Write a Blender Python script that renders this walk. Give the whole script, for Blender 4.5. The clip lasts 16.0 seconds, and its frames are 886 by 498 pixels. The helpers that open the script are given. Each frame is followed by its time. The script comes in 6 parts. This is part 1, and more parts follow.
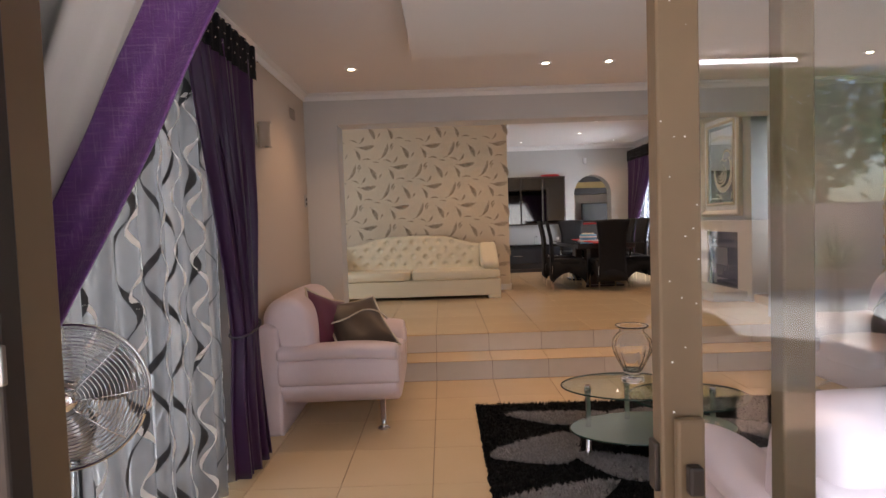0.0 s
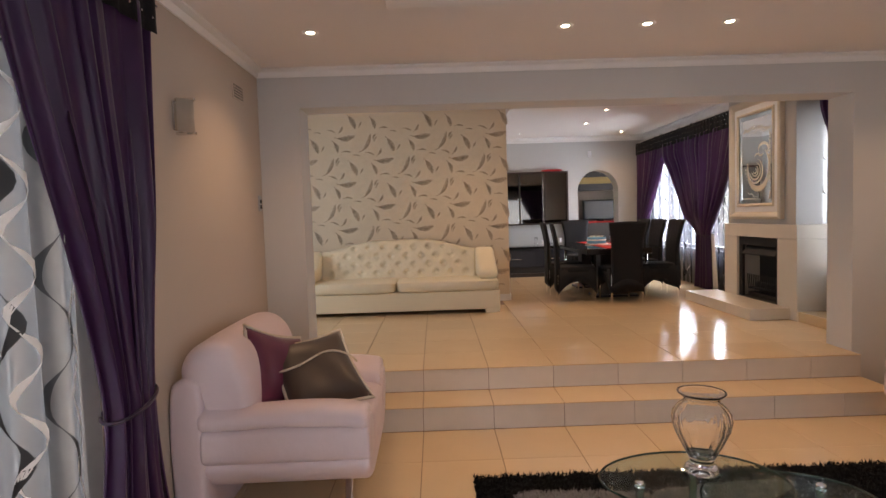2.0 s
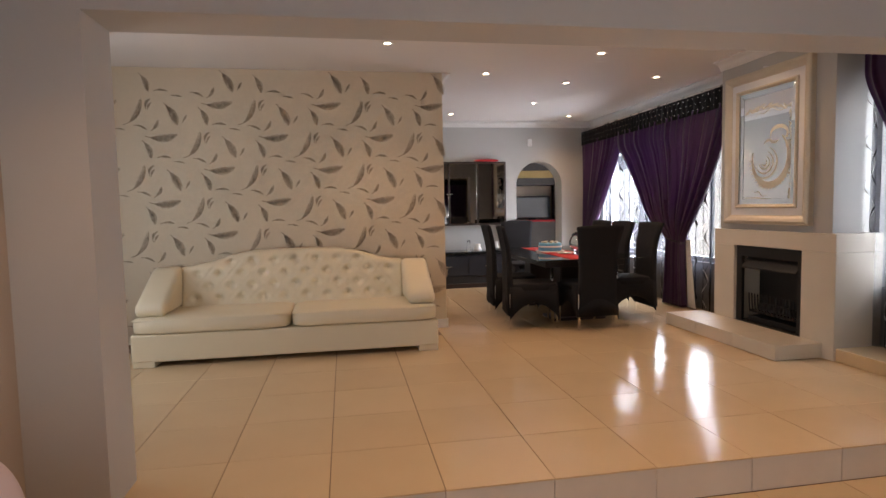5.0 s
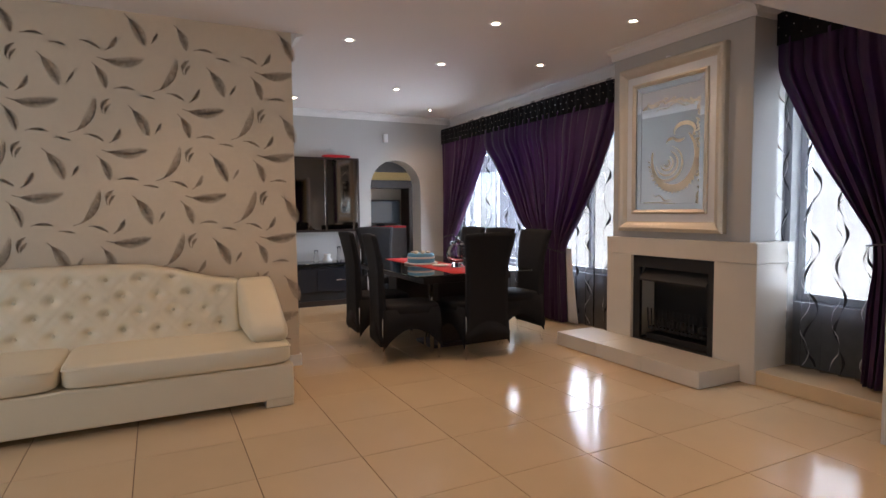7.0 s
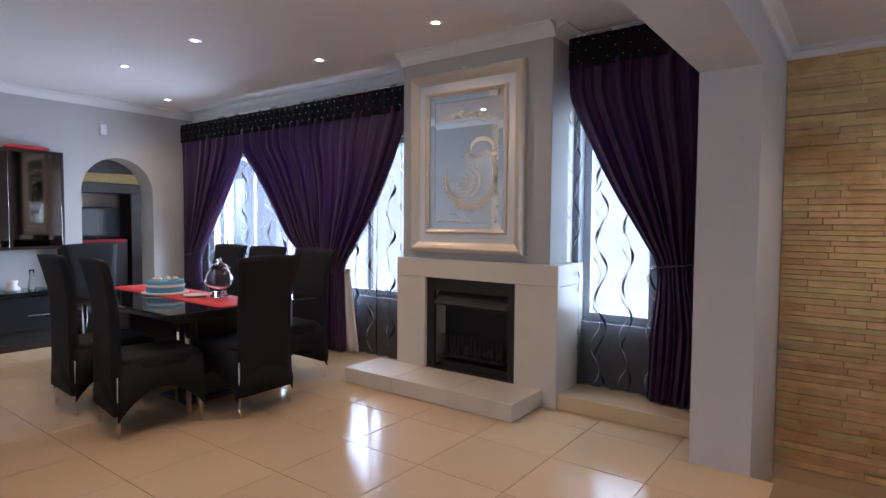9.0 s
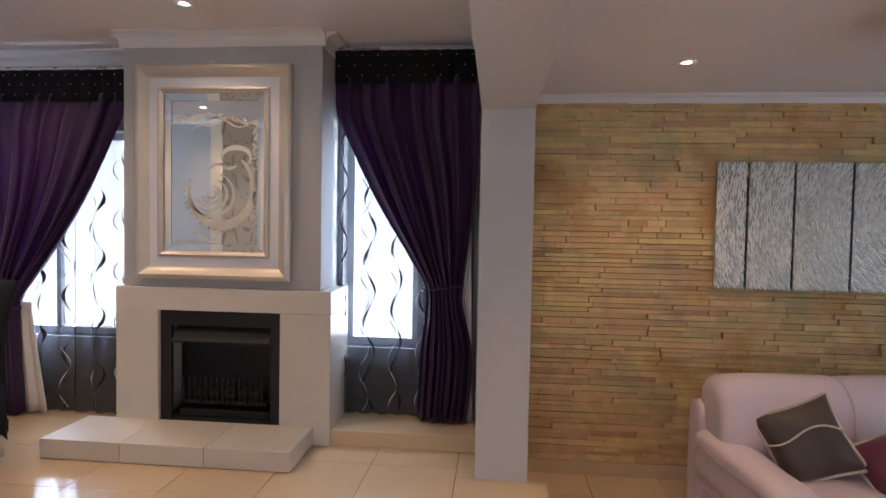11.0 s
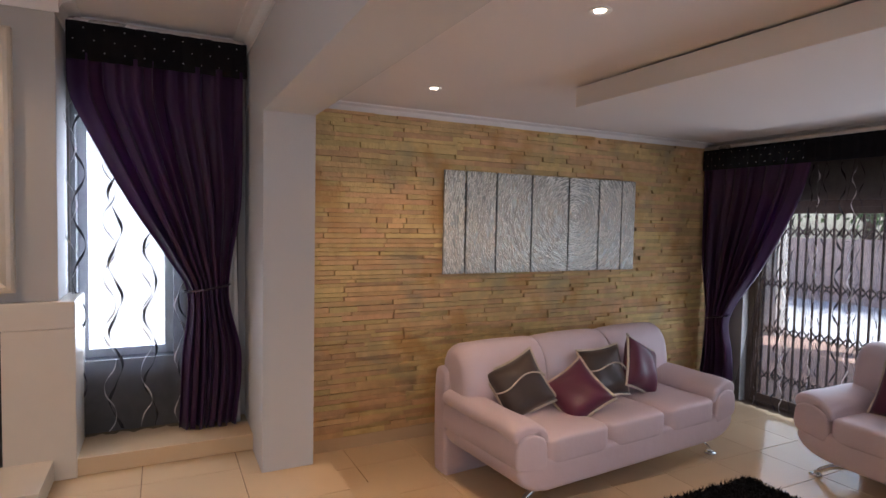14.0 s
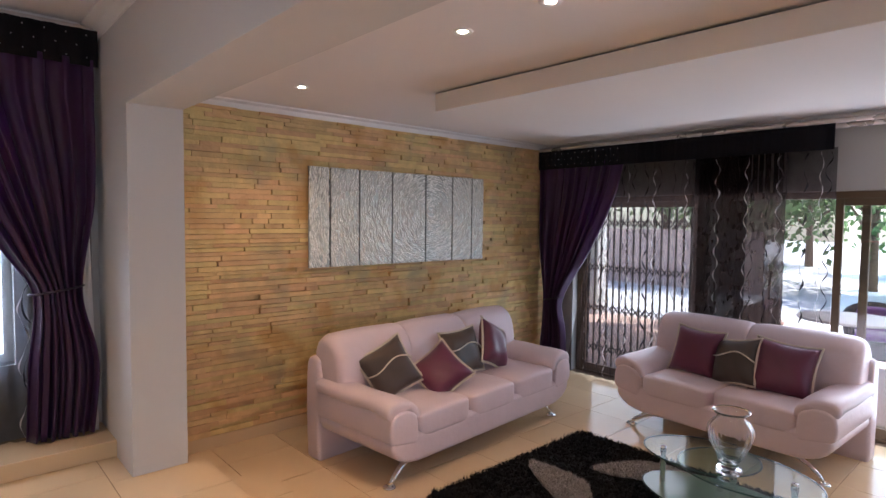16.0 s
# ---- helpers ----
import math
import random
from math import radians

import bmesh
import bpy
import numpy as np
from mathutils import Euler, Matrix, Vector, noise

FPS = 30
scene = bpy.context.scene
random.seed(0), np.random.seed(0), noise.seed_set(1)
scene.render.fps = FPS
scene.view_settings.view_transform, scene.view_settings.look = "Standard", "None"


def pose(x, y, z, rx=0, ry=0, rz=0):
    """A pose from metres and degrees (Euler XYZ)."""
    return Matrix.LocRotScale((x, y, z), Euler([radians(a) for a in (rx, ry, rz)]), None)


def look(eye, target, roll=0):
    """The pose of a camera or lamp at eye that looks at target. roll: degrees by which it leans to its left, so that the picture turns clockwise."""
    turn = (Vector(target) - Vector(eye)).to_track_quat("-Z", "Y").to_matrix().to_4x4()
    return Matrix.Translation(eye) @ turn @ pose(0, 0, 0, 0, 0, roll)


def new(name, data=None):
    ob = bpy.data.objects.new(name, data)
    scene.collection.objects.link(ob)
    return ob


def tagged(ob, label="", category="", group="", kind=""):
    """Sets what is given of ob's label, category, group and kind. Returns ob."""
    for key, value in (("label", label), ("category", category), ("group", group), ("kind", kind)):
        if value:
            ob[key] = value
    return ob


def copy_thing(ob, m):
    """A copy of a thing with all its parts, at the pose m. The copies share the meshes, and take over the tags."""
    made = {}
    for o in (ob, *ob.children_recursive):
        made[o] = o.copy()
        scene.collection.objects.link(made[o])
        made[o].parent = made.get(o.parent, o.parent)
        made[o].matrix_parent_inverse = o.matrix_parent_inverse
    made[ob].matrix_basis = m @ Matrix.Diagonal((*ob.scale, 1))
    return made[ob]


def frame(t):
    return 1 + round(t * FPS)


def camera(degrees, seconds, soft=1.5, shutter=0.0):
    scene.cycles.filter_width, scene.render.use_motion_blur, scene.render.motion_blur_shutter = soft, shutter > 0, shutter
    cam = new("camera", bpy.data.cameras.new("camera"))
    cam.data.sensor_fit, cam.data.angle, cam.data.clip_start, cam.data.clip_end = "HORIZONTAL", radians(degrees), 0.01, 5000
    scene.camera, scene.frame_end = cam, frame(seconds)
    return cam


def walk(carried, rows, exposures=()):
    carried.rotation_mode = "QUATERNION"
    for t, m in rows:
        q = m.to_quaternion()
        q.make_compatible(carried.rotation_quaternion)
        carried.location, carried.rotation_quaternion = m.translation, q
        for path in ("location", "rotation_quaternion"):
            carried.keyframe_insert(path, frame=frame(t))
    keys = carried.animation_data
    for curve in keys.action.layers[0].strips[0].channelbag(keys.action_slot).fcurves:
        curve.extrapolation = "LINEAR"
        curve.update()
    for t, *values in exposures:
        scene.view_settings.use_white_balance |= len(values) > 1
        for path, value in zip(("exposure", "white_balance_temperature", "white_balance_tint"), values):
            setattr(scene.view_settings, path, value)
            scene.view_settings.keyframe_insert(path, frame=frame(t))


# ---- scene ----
cam = camera(76.0, 16.0)
PATH = [
    (0, (0.035, -0.075, 1.419), (0.033, 1.923, 1.327), -1.9),
    (0.5, (0.039, 0.124, 1.411), (0.035, 2.121, 1.315), -1.9),
    (1, (0.003, 0.397, 1.433), (0.007, 2.394, 1.328), -1.8),
    (1.5, (0.029, 0.721, 1.447), (0.042, 2.718, 1.336), -1.8),
    (2, (0.066, 1.003, 1.528), (0.09, 3.0, 1.413), -1.8),
    (2.5, (0.044, 1.304, 1.571), (0.086, 3.3, 1.447), -1.8),
    (3, (0.039, 1.6, 1.577), (0.098, 3.595, 1.453), -1.8),
    (3.5, (0.052, 1.94, 1.58), (0.133, 3.935, 1.452), -1.7),
    (3.7, (0.059, 2.079, 1.6), (0.172, 4.071, 1.462), -1.6),
    (6, (0.026, 3.586, 1.574), (0.597, 5.498, 1.439), -1.0),
    (6.5, (0.036, 3.893, 1.571), (0.76, 5.752, 1.437), -0.8),
    (7, (0.073, 4.2, 1.565), (0.973, 5.981, 1.434), -0.6),
    (7.5, (0.078, 4.449, 1.578), (1.186, 6.108, 1.445), -0.4),
    (8, (0.089, 4.674, 1.589), (1.399, 6.18, 1.457), -0.3),
    (8.5, (0.146, 4.871, 1.614), (1.604, 6.235, 1.486), -0.1),
    (9, (0.199, 5.016, 1.619), (1.801, 6.209, 1.523), 0.4),
    (9.5, (0.216, 5.15, 1.66), (1.952, 6.141, 1.576), 0.5),
    (9.7, (0.216, 5.188, 1.678), (2.006, 6.076, 1.6), 0.6),
    (11.8, (0.264, 5.866, 1.746), (2.256, 5.703, 1.667), 1.4),
    (12, (0.266, 5.891, 1.739), (2.25, 5.656, 1.659), 1.5),
    (12.5, (0.269, 5.955, 1.748), (2.212, 5.493, 1.656), 1.4),
    (13, (0.212, 6.039, 1.741), (2.105, 5.399, 1.664), 1.2),
    (13.5, (0.14, 6.149, 1.772), (1.979, 5.367, 1.689), 1.2),
    (14, (0.078, 6.238, 1.8), (1.867, 5.349, 1.703), 1.1),
    (14.5, (0.046, 6.367, 1.805), (1.765, 5.348, 1.706), 1.0),
    (15, (0.008, 6.453, 1.805), (1.647, 5.311, 1.706), 0.9),
    (15.5, (-0.022, 6.488, 1.802), (1.541, 5.244, 1.699), 0.8),
    (16, (-0.053, 6.512, 1.792), (1.433, 5.177, 1.686), 0.6),
]
walk(cam, [(t, look(eye, target, roll)) for t, eye, target, roll in PATH], [(0, 1.55, 6500, 16), (3.7, 1.78, 6600, 16), (6, 1.34, 6400, 15), (7.5, 1.4, 5750, 13), (9.7, 1.55, 5050, 12), (11.8, 1.69, 5650, 15), (14.5, 1.84, 5700, 16), (16, 2.04, 5700, 16)])

# ---- world, sun, large lights, exposure ----
world = bpy.data.worlds.new("World")
scene.world = world
world.use_nodes = True
wn = world.node_tree.nodes
sky = wn.new("ShaderNodeTexSky")
sky.sky_type, sky.sun_disc = "NISHITA", False
sky.sun_elevation, sky.sun_rotation = radians(55), radians(232)
wn["Background"].inputs[1].default_value = 0.15
world.node_tree.links.new(sky.outputs[0], wn["Background"].inputs[0])

sun = new("sun", bpy.data.lights.new("sun", "SUN"))
sun.data.energy, sun.data.angle, sun.data.color = 5.0, radians(0.6), (1, 0.95, 0.87)
sun.matrix_basis = look((0, 0, 0), (0.45, 0.35, -0.82))


def area_light(name, eye, target, w, h, watts, colour):
    d = bpy.data.lights.new(name, "AREA")
    d.shape, d.size, d.size_y, d.energy, d.color = "RECTANGLE", w, h, watts, colour
    ob = new(name, d)
    ob.matrix_basis = look(eye, target)
    return ob


DAY = (0.86, 0.93, 1.0)
SPOT_W = 9.5
area_light("daylight_front_door", (2.1, 0.80, 1.1), (2.1, 3, 0.9), 3.2, 1.9, 25, DAY)
area_light("daylight_side_door", (-1.45, 2.1, 1.15), (2, 2.1, 0.9), 1.7, 1.9, 10, DAY)
area_light("daylight_dining_window", (4.42, 10.2, 1.65), (0, 10.2, 1.25), 2.4, 1.45, 135, DAY)
area_light("daylight_hearth_window", (4.42, 6.435, 1.65), (0, 6.435, 1.25), 0.5, 1.45, 11, DAY)
area_light("daylight_lounge_window", (-2.75, 7.0, 1.55), (0, 8.0, 1.0), 1.3, 1.4, 8, DAY)


# ---- materials ----
def mat(name, base, rough=0.5, metal=0.0, vary=0.1, scale=6.0, bump=0.0, bump_scale=60.0, sheen=0.0, coat=0.0, rand=0.0, island=False, spec=0.5, hue=0.0):
    m = bpy.data.materials.new(name)
    m.use_nodes = True
    nt = m.node_tree
    n, l = nt.nodes, nt.links
    b = n["Principled BSDF"]
    b.inputs["Roughness"].default_value, b.inputs["Metallic"].default_value = rough, metal
    b.inputs["Sheen Weight"].default_value, b.inputs["Coat Weight"].default_value = sheen, coat
    b.inputs["Specular IOR Level"].default_value = spec
    tc = n.new("ShaderNodeTexCoord")
    no = n.new("ShaderNodeTexNoise")
    no.inputs["Scale"].default_value, no.inputs["Detail"].default_value = scale, 6
    l.new(tc.outputs["Object"], no.inputs["Vector"])
    mx = n.new("ShaderNodeMix")
    mx.data_type = "RGBA"
    c = Vector(base)
    mx.inputs[6].default_value = (*(c * (1 - vary)), 1)
    mx.inputs[7].default_value = (*[min(v * (1 + vary), 1) for v in c], 1)
    l.new(no.outputs["Fac"], mx.inputs[0])
    out = mx.outputs[2]
    if rand:
        if island:
            src = n.new("ShaderNodeNewGeometry").outputs["Random Per Island"]
        else:
            src = n.new("ShaderNodeObjectInfo").outputs["Random"]
        hs = n.new("ShaderNodeHueSaturation")
        mr = n.new("ShaderNodeMapRange")
        mr.inputs[3].default_value, mr.inputs[4].default_value = 1 - rand, 1 + rand
        l.new(src, mr.inputs[0])
        l.new(mr.outputs[0], hs.inputs["Value"])
        l.new(out, hs.inputs["Color"])
        if hue:
            ml, fr, hr = n.new("ShaderNodeMath"), n.new("ShaderNodeMath"), n.new("ShaderNodeMapRange")
            ml.operation, fr.operation = "MULTIPLY", "FRACT"
            ml.inputs[1].default_value = 37.0
            hr.inputs[3].default_value, hr.inputs[4].default_value = 0.5 - hue, 0.5 + hue
            l.new(src, ml.inputs[0])
            l.new(ml.outputs[0], fr.inputs[0])
            l.new(fr.outputs[0], hr.inputs[0])
            l.new(hr.outputs[0], hs.inputs["Hue"])
        out = hs.outputs["Color"]
    l.new(out, b.inputs["Base Color"])
    rr = n.new("ShaderNodeMapRange")
    rr.inputs[3].default_value, rr.inputs[4].default_value = max(rough * 0.85, 0.01), min(rough * 1.15, 1)
    l.new(no.outputs["Fac"], rr.inputs[0])
    l.new(rr.outputs[0], b.inputs["Roughness"])
    if bump:
        n2 = n.new("ShaderNodeTexNoise")
        n2.inputs["Scale"].default_value, n2.inputs["Detail"].default_value = bump_scale, 4
        l.new(tc.outputs["Object"], n2.inputs["Vector"])
        bp = n.new("ShaderNodeBump")
        bp.inputs["Strength"].default_value, bp.inputs["Distance"].default_value = bump, 0.01
        l.new(n2.outputs["Fac"], bp.inputs["Height"])
        l.new(bp.outputs[0], b.inputs["Normal"])
    return m


def glass_mat(name, tint, rough=0.0, gloss=0.05):
    """Thin clear glass: sees through, with a Fresnel gloss."""
    m = bpy.data.materials.new(name)
    m.use_nodes = True
    n, l = m.node_tree.nodes, m.node_tree.links
    n.remove(n["Principled BSDF"])
    t, g, mx, f = n.new("ShaderNodeBsdfTransparent"), n.new("ShaderNodeBsdfGlossy"), n.new("ShaderNodeMixShader"), n.new("ShaderNodeLayerWeight")
    pw, sc = n.new("ShaderNodeMath"), n.new("ShaderNodeMath")
    pw.operation, sc.operation = "POWER", "MULTIPLY_ADD"
    pw.inputs[1].default_value, sc.inputs[1].default_value, sc.inputs[2].default_value = 5.0, 0.5, gloss
    l.new(f.outputs["Facing"], pw.inputs[0])
    l.new(pw.outputs[0], sc.inputs[0])
    t.inputs[0].default_value = (*tint, 1)
    g.inputs["Roughness"].default_value = rough
    f.inputs[0].default_value = 0.5
    l.new(sc.outputs[0], mx.inputs[0])
    l.new(t.outputs[0], mx.inputs[1])
    l.new(g.outputs[0], mx.inputs[2])
    l.new(mx.outputs[0], n["Material Output"].inputs[0])
    return m


def voile_mat(name, colour, clear, lit=None):
    m = bpy.data.materials.new(name)
    m.use_nodes = True
    n, l = m.node_tree.nodes, m.node_tree.links
    n.remove(n["Principled BSDF"])
    t, d, tr = n.new("ShaderNodeBsdfTransparent"), n.new("ShaderNodeBsdfDiffuse"), n.new("ShaderNodeBsdfTranslucent")
    d.inputs[0].default_value, tr.inputs[0].default_value = (*colour, 1), (*(lit or colour), 1)
    a, b = n.new("ShaderNodeMixShader"), n.new("ShaderNodeMixShader")
    a.inputs[0].default_value = 0.55
    l.new(d.outputs[0], a.inputs[1])
    l.new(tr.outputs[0], a.inputs[2])
    tc, no, mr = n.new("ShaderNodeTexCoord"), n.new("ShaderNodeTexNoise"), n.new("ShaderNodeMapRange")
    no.inputs["Scale"].default_value = 14
    mr.inputs[3].default_value, mr.inputs[4].default_value = clear - 0.08, clear + 0.08
    l.new(tc.outputs["Object"], no.inputs["Vector"])
    l.new(no.outputs["Fac"], mr.inputs[0])
    l.new(mr.outputs[0], b.inputs[0])
    l.new(a.outputs[0], b.inputs[1])
    l.new(t.outputs[0], b.inputs[2])
    l.new(b.outputs[0], n["Material Output"].inputs[0])
    return m


def glow_mat(name, colour, strength):
    m = bpy.data.materials.new(name)
    m.use_nodes = True
    b = m.node_tree.nodes["Principled BSDF"]
    b.inputs["Base Color"].default_value = (*colour, 1)
    b.inputs["Emission Color"].default_value = (*colour, 1)
    b.inputs["Emission Strength"].default_value = strength
    return m


M_TILE = mat("polished_cream_tile", (0.63, 0.475, 0.295), 0.13, vary=0.05, scale=3, bump=0.02, bump_scale=4, rand=0.03, spec=0.31)
M_GROUT = mat("grout", (0.16, 0.10, 0.06), 0.9, vary=0.2, scale=20)
M_RISER = mat("riser_tile", (0.62, 0.56, 0.50), 0.16, vary=0.06, scale=8, rand=0.03)
M_WALL_WARM = mat("taupe_wall_paint", (0.50, 0.42, 0.35), 0.75, vary=0.03, scale=2, bump=0.08, bump_scale=90)
M_WALL_GREY = mat("grey_wall_paint", (0.47, 0.46, 0.44), 0.75, vary=0.03, scale=2, bump=0.08, bump_scale=90)
M_CEIL = mat("white_ceiling_paint", (0.76, 0.72, 0.70), 0.85, vary=0.02, scale=1.5, bump=0.05, bump_scale=70)
M_PANEL = mat("ceiling_panel_paint", (0.74, 0.72, 0.70), 0.8, vary=0.02, scale=2, bump=0.04, bump_scale=70)
M_TRIM = mat("white_trim_paint", (0.78, 0.76, 0.74), 0.5, vary=0.03, scale=8)
M_PAPER = mat("cream_wallpaper", (0.680, 0.572, 0.423), 0.6, vary=0.03, scale=30, bump=0.1, bump_scale=220)
M_FEATHER = mat("bronze_feather_ink", (0.43, 0.34, 0.245), 0.6, vary=0.5, scale=35)
M_STONE = mat("sandstone_strip", (0.62, 0.435, 0.20), 0.85, vary=0.30, scale=11, bump=0.6, bump_scale=45, rand=0.15, hue=0.020)
M_STONE_I = mat("sandstone_strip_wall", (0.62, 0.435, 0.20), 0.85, vary=0.30, scale=11, bump=0.6, bump_scale=45, rand=0.15, island=True, hue=0.020)
M_BACK_AND_SHADE = mat("stone_backing_and_panel_shade", (0.16, 0.10, 0.05), 0.95, vary=0.2, scale=20)
M_PINK = mat("pale_pink_leather", (0.66, 0.54, 0.565), 0.38, vary=0.06, scale=5, bump=0.28, bump_scale=15)
M_CREAM = mat("cream_leather", (0.78, 0.685, 0.50), 0.38, vary=0.04, scale=5, bump=0.08, bump_scale=150)
M_CHROME = mat("chrome", (0.78, 0.78, 0.78), 0.08, 1.0, vary=0.03)
M_STEEL = mat("brushed_steel", (0.42, 0.41, 0.40), 0.3, 1.0, vary=0.1, scale=30)
M_BLACK = mat("black_cloth", (0.012, 0.012, 0.014), 0.85, vary=0.3, scale=30, bump=0.3, bump_scale=300, spec=0.3)
M_BLACKWOOD = mat("dark_stained_wood", (0.03, 0.018, 0.014), 0.3, vary=0.4, scale=12)
M_SOOT = mat("black_iron", (0.012, 0.011, 0.011), 0.6, vary=0.4, scale=15, bump=0.2)
M_PURPLE = mat("purple_taffeta", (0.045, 0.0095, 0.058), 0.42, vary=0.25, scale=10, bump=0.15, bump_scale=200, sheen=0.15)
# slub purple with daylight from outside put into its lighter base colour
M_PURPLE_LIT = mat("purple_slub_silk_daylit", (0.17, 0.055, 0.27), 0.5, vary=0.4, scale=60, bump=0.3, bump_scale=250, sheen=0.4)
M_LINING = mat("white_curtain_lining", (0.75, 0.73, 0.72), 0.8, vary=0.05, scale=10)
M_VALANCE = mat("black_beaded_valance", (0.006, 0.005, 0.007), 0.75, vary=0.4, scale=60, bump=0.5, bump_scale=180, spec=0.2)
M_VOILE = voile_mat("pale_voile", (0.22, 0.215, 0.215), 0.30)
M_VOILE_DARK = voile_mat("charcoal_voile", (0.036, 0.024, 0.021), 0.36)
M_VOILE_GATHER = voile_mat("gathered_charcoal_voile", (0.065, 0.043, 0.035), 0.14)
M_WAVE_W = mat("white_wave_ribbon", (0.72, 0.70, 0.68), 0.6, vary=0.1)
M_WAVE_B = mat("black_wave_ribbon", (0.02, 0.02, 0.022), 0.6, vary=0.2)
M_PLUM = mat("plum_satin", (0.105, 0.015, 0.044), 0.34, vary=0.15, scale=14, bump=0.1, bump_scale=200, sheen=0.08)
M_OLIVE = mat("dark_taupe_satin", (0.060, 0.041, 0.030), 0.4, vary=0.2, scale=14, bump=0.1, bump_scale=200, sheen=0.06)
M_PIPING = mat("cream_piping", (0.60, 0.52, 0.42), 0.6, vary=0.2, scale=60)
M_RUG = mat("black_shag", (0.004, 0.0038, 0.004), 0.95, vary=0.5, scale=50, bump=1.0, bump_scale=140, spec=0.2)
M_RUG_GREY = mat("grey_shag", (0.27, 0.242, 0.235), 0.95, vary=0.35, scale=60, bump=1.0, bump_scale=140, sheen=0.3)
M_GLASS_GREEN = glass_mat("table_glass", (0.86, 0.93, 0.91), gloss=0.04)
M_PANE = glass_mat("window_glass", (0.95, 0.97, 0.97))
M_DARKGLASS = mat("black_glass", (0.010, 0.012, 0.014), 0.04, vary=0.1, spec=0.8)
M_MIRROR = mat("silvered_mirror", (0.82, 0.85, 0.84), 0.02, 1.0, vary=0.02)
M_ETCH = mat("frosted_etching", (0.74, 0.69, 0.57), 0.42, 0.35, vary=0.1, scale=30)
M_SILVERFRAME = mat("champagne_silver_frame", (0.66, 0.59, 0.48), 0.42, 0.55, vary=0.08, scale=12)
M_MARBLE = mat("cream_stone_surround", (0.66, 0.60, 0.51), 0.3, vary=0.06, scale=5, bump=0.05, bump_scale=30)
M_FRAME = mat("bronze_aluminium", (0.15, 0.105, 0.060), 0.5, 0.1, vary=0.15, scale=10)
M_FRAME_DARK = mat("dark_bronze_aluminium", (0.035, 0.028, 0.024), 0.45, 0.4, vary=0.2, scale=10)
M_WHITEMETAL = mat("white_painted_steel", (0.75, 0.75, 0.75), 0.4, vary=0.05)
M_GRASS = mat("lawn", (0.07, 0.12, 0.03), 0.9, vary=0.4, scale=8, bump=0.6, bump_scale=60)
M_PAVING = mat("pale_paving", (0.76, 0.75, 0.72), 0.8, vary=0.1, scale=4, bump=0.2, bump_scale=40)
M_BOUNDARY = mat("pinkish_boundary_wall_plaster", (0.58, 0.42, 0.36), 0.85, vary=0.12, scale=4, bump=0.2)
M_LEAF = mat("foliage", (0.11, 0.20, 0.055), 0.6, vary=0.5, scale=5, rand=0.35, island=True)
M_BARK = mat("bark", (0.12, 0.08, 0.05), 0.9, vary=0.3, scale=10, bump=0.6)
M_RED = mat("red_runner", (0.55, 0.02, 0.025), 0.6, vary=0.1, scale=30, bump=0.1, bump_scale=300)
M_BLUE = mat("blue_icing", (0.12, 0.36, 0.58), 0.5, vary=0.1, scale=20)
M_SCREEN = mat("tv_screen", (0.02, 0.035, 0.05), 0.1, vary=0.1)
M_SPOT = glow_mat("halogen_lamp", (1.0, 0.80, 0.55), 30.0)
M_SILVERART = mat("dull_silver_sheet", (0.40, 0.40, 0.36), 0.38, 0.7, vary=0.2, scale=30)
M_SILVERSTROKE = mat("bright_silver_strokes", (0.97, 0.95, 0.85), 0.32, 0.15, vary=0.15, scale=40)
M_WALL_BEAM = mat("pale_grey_wall_paint", (0.56, 0.545, 0.53), 0.7, vary=0.03, scale=2, bump=0.08, bump_scale=90)


def add_stains(m, colour, size, lo, hi):
    """Broad mineral stains that run across neighbouring stones."""
    n, l = m.node_tree.nodes, m.node_tree.links
    b = n["Principled BSDF"]
    src = b.inputs["Base Color"].links[0].from_socket
    tc, no, mr, mx = n.new("ShaderNodeTexCoord"), n.new("ShaderNodeTexNoise"), n.new("ShaderNodeMapRange"), n.new("ShaderNodeMix")
    no.inputs["Scale"].default_value, no.inputs["Detail"].default_value = size, 3
    mr.inputs[1].default_value, mr.inputs[2].default_value, mr.inputs[4].default_value = lo, hi, 0.75
    mx.data_type = "RGBA"
    mx.inputs[7].default_value = (*colour, 1)
    l.new(tc.outputs["Object"], no.inputs["Vector"])
    l.new(no.outputs["Fac"], mr.inputs[0])
    l.new(mr.outputs[0], mx.inputs[0])
    l.new(src, mx.inputs[6])
    l.new(mx.outputs[2], b.inputs["Base Color"])


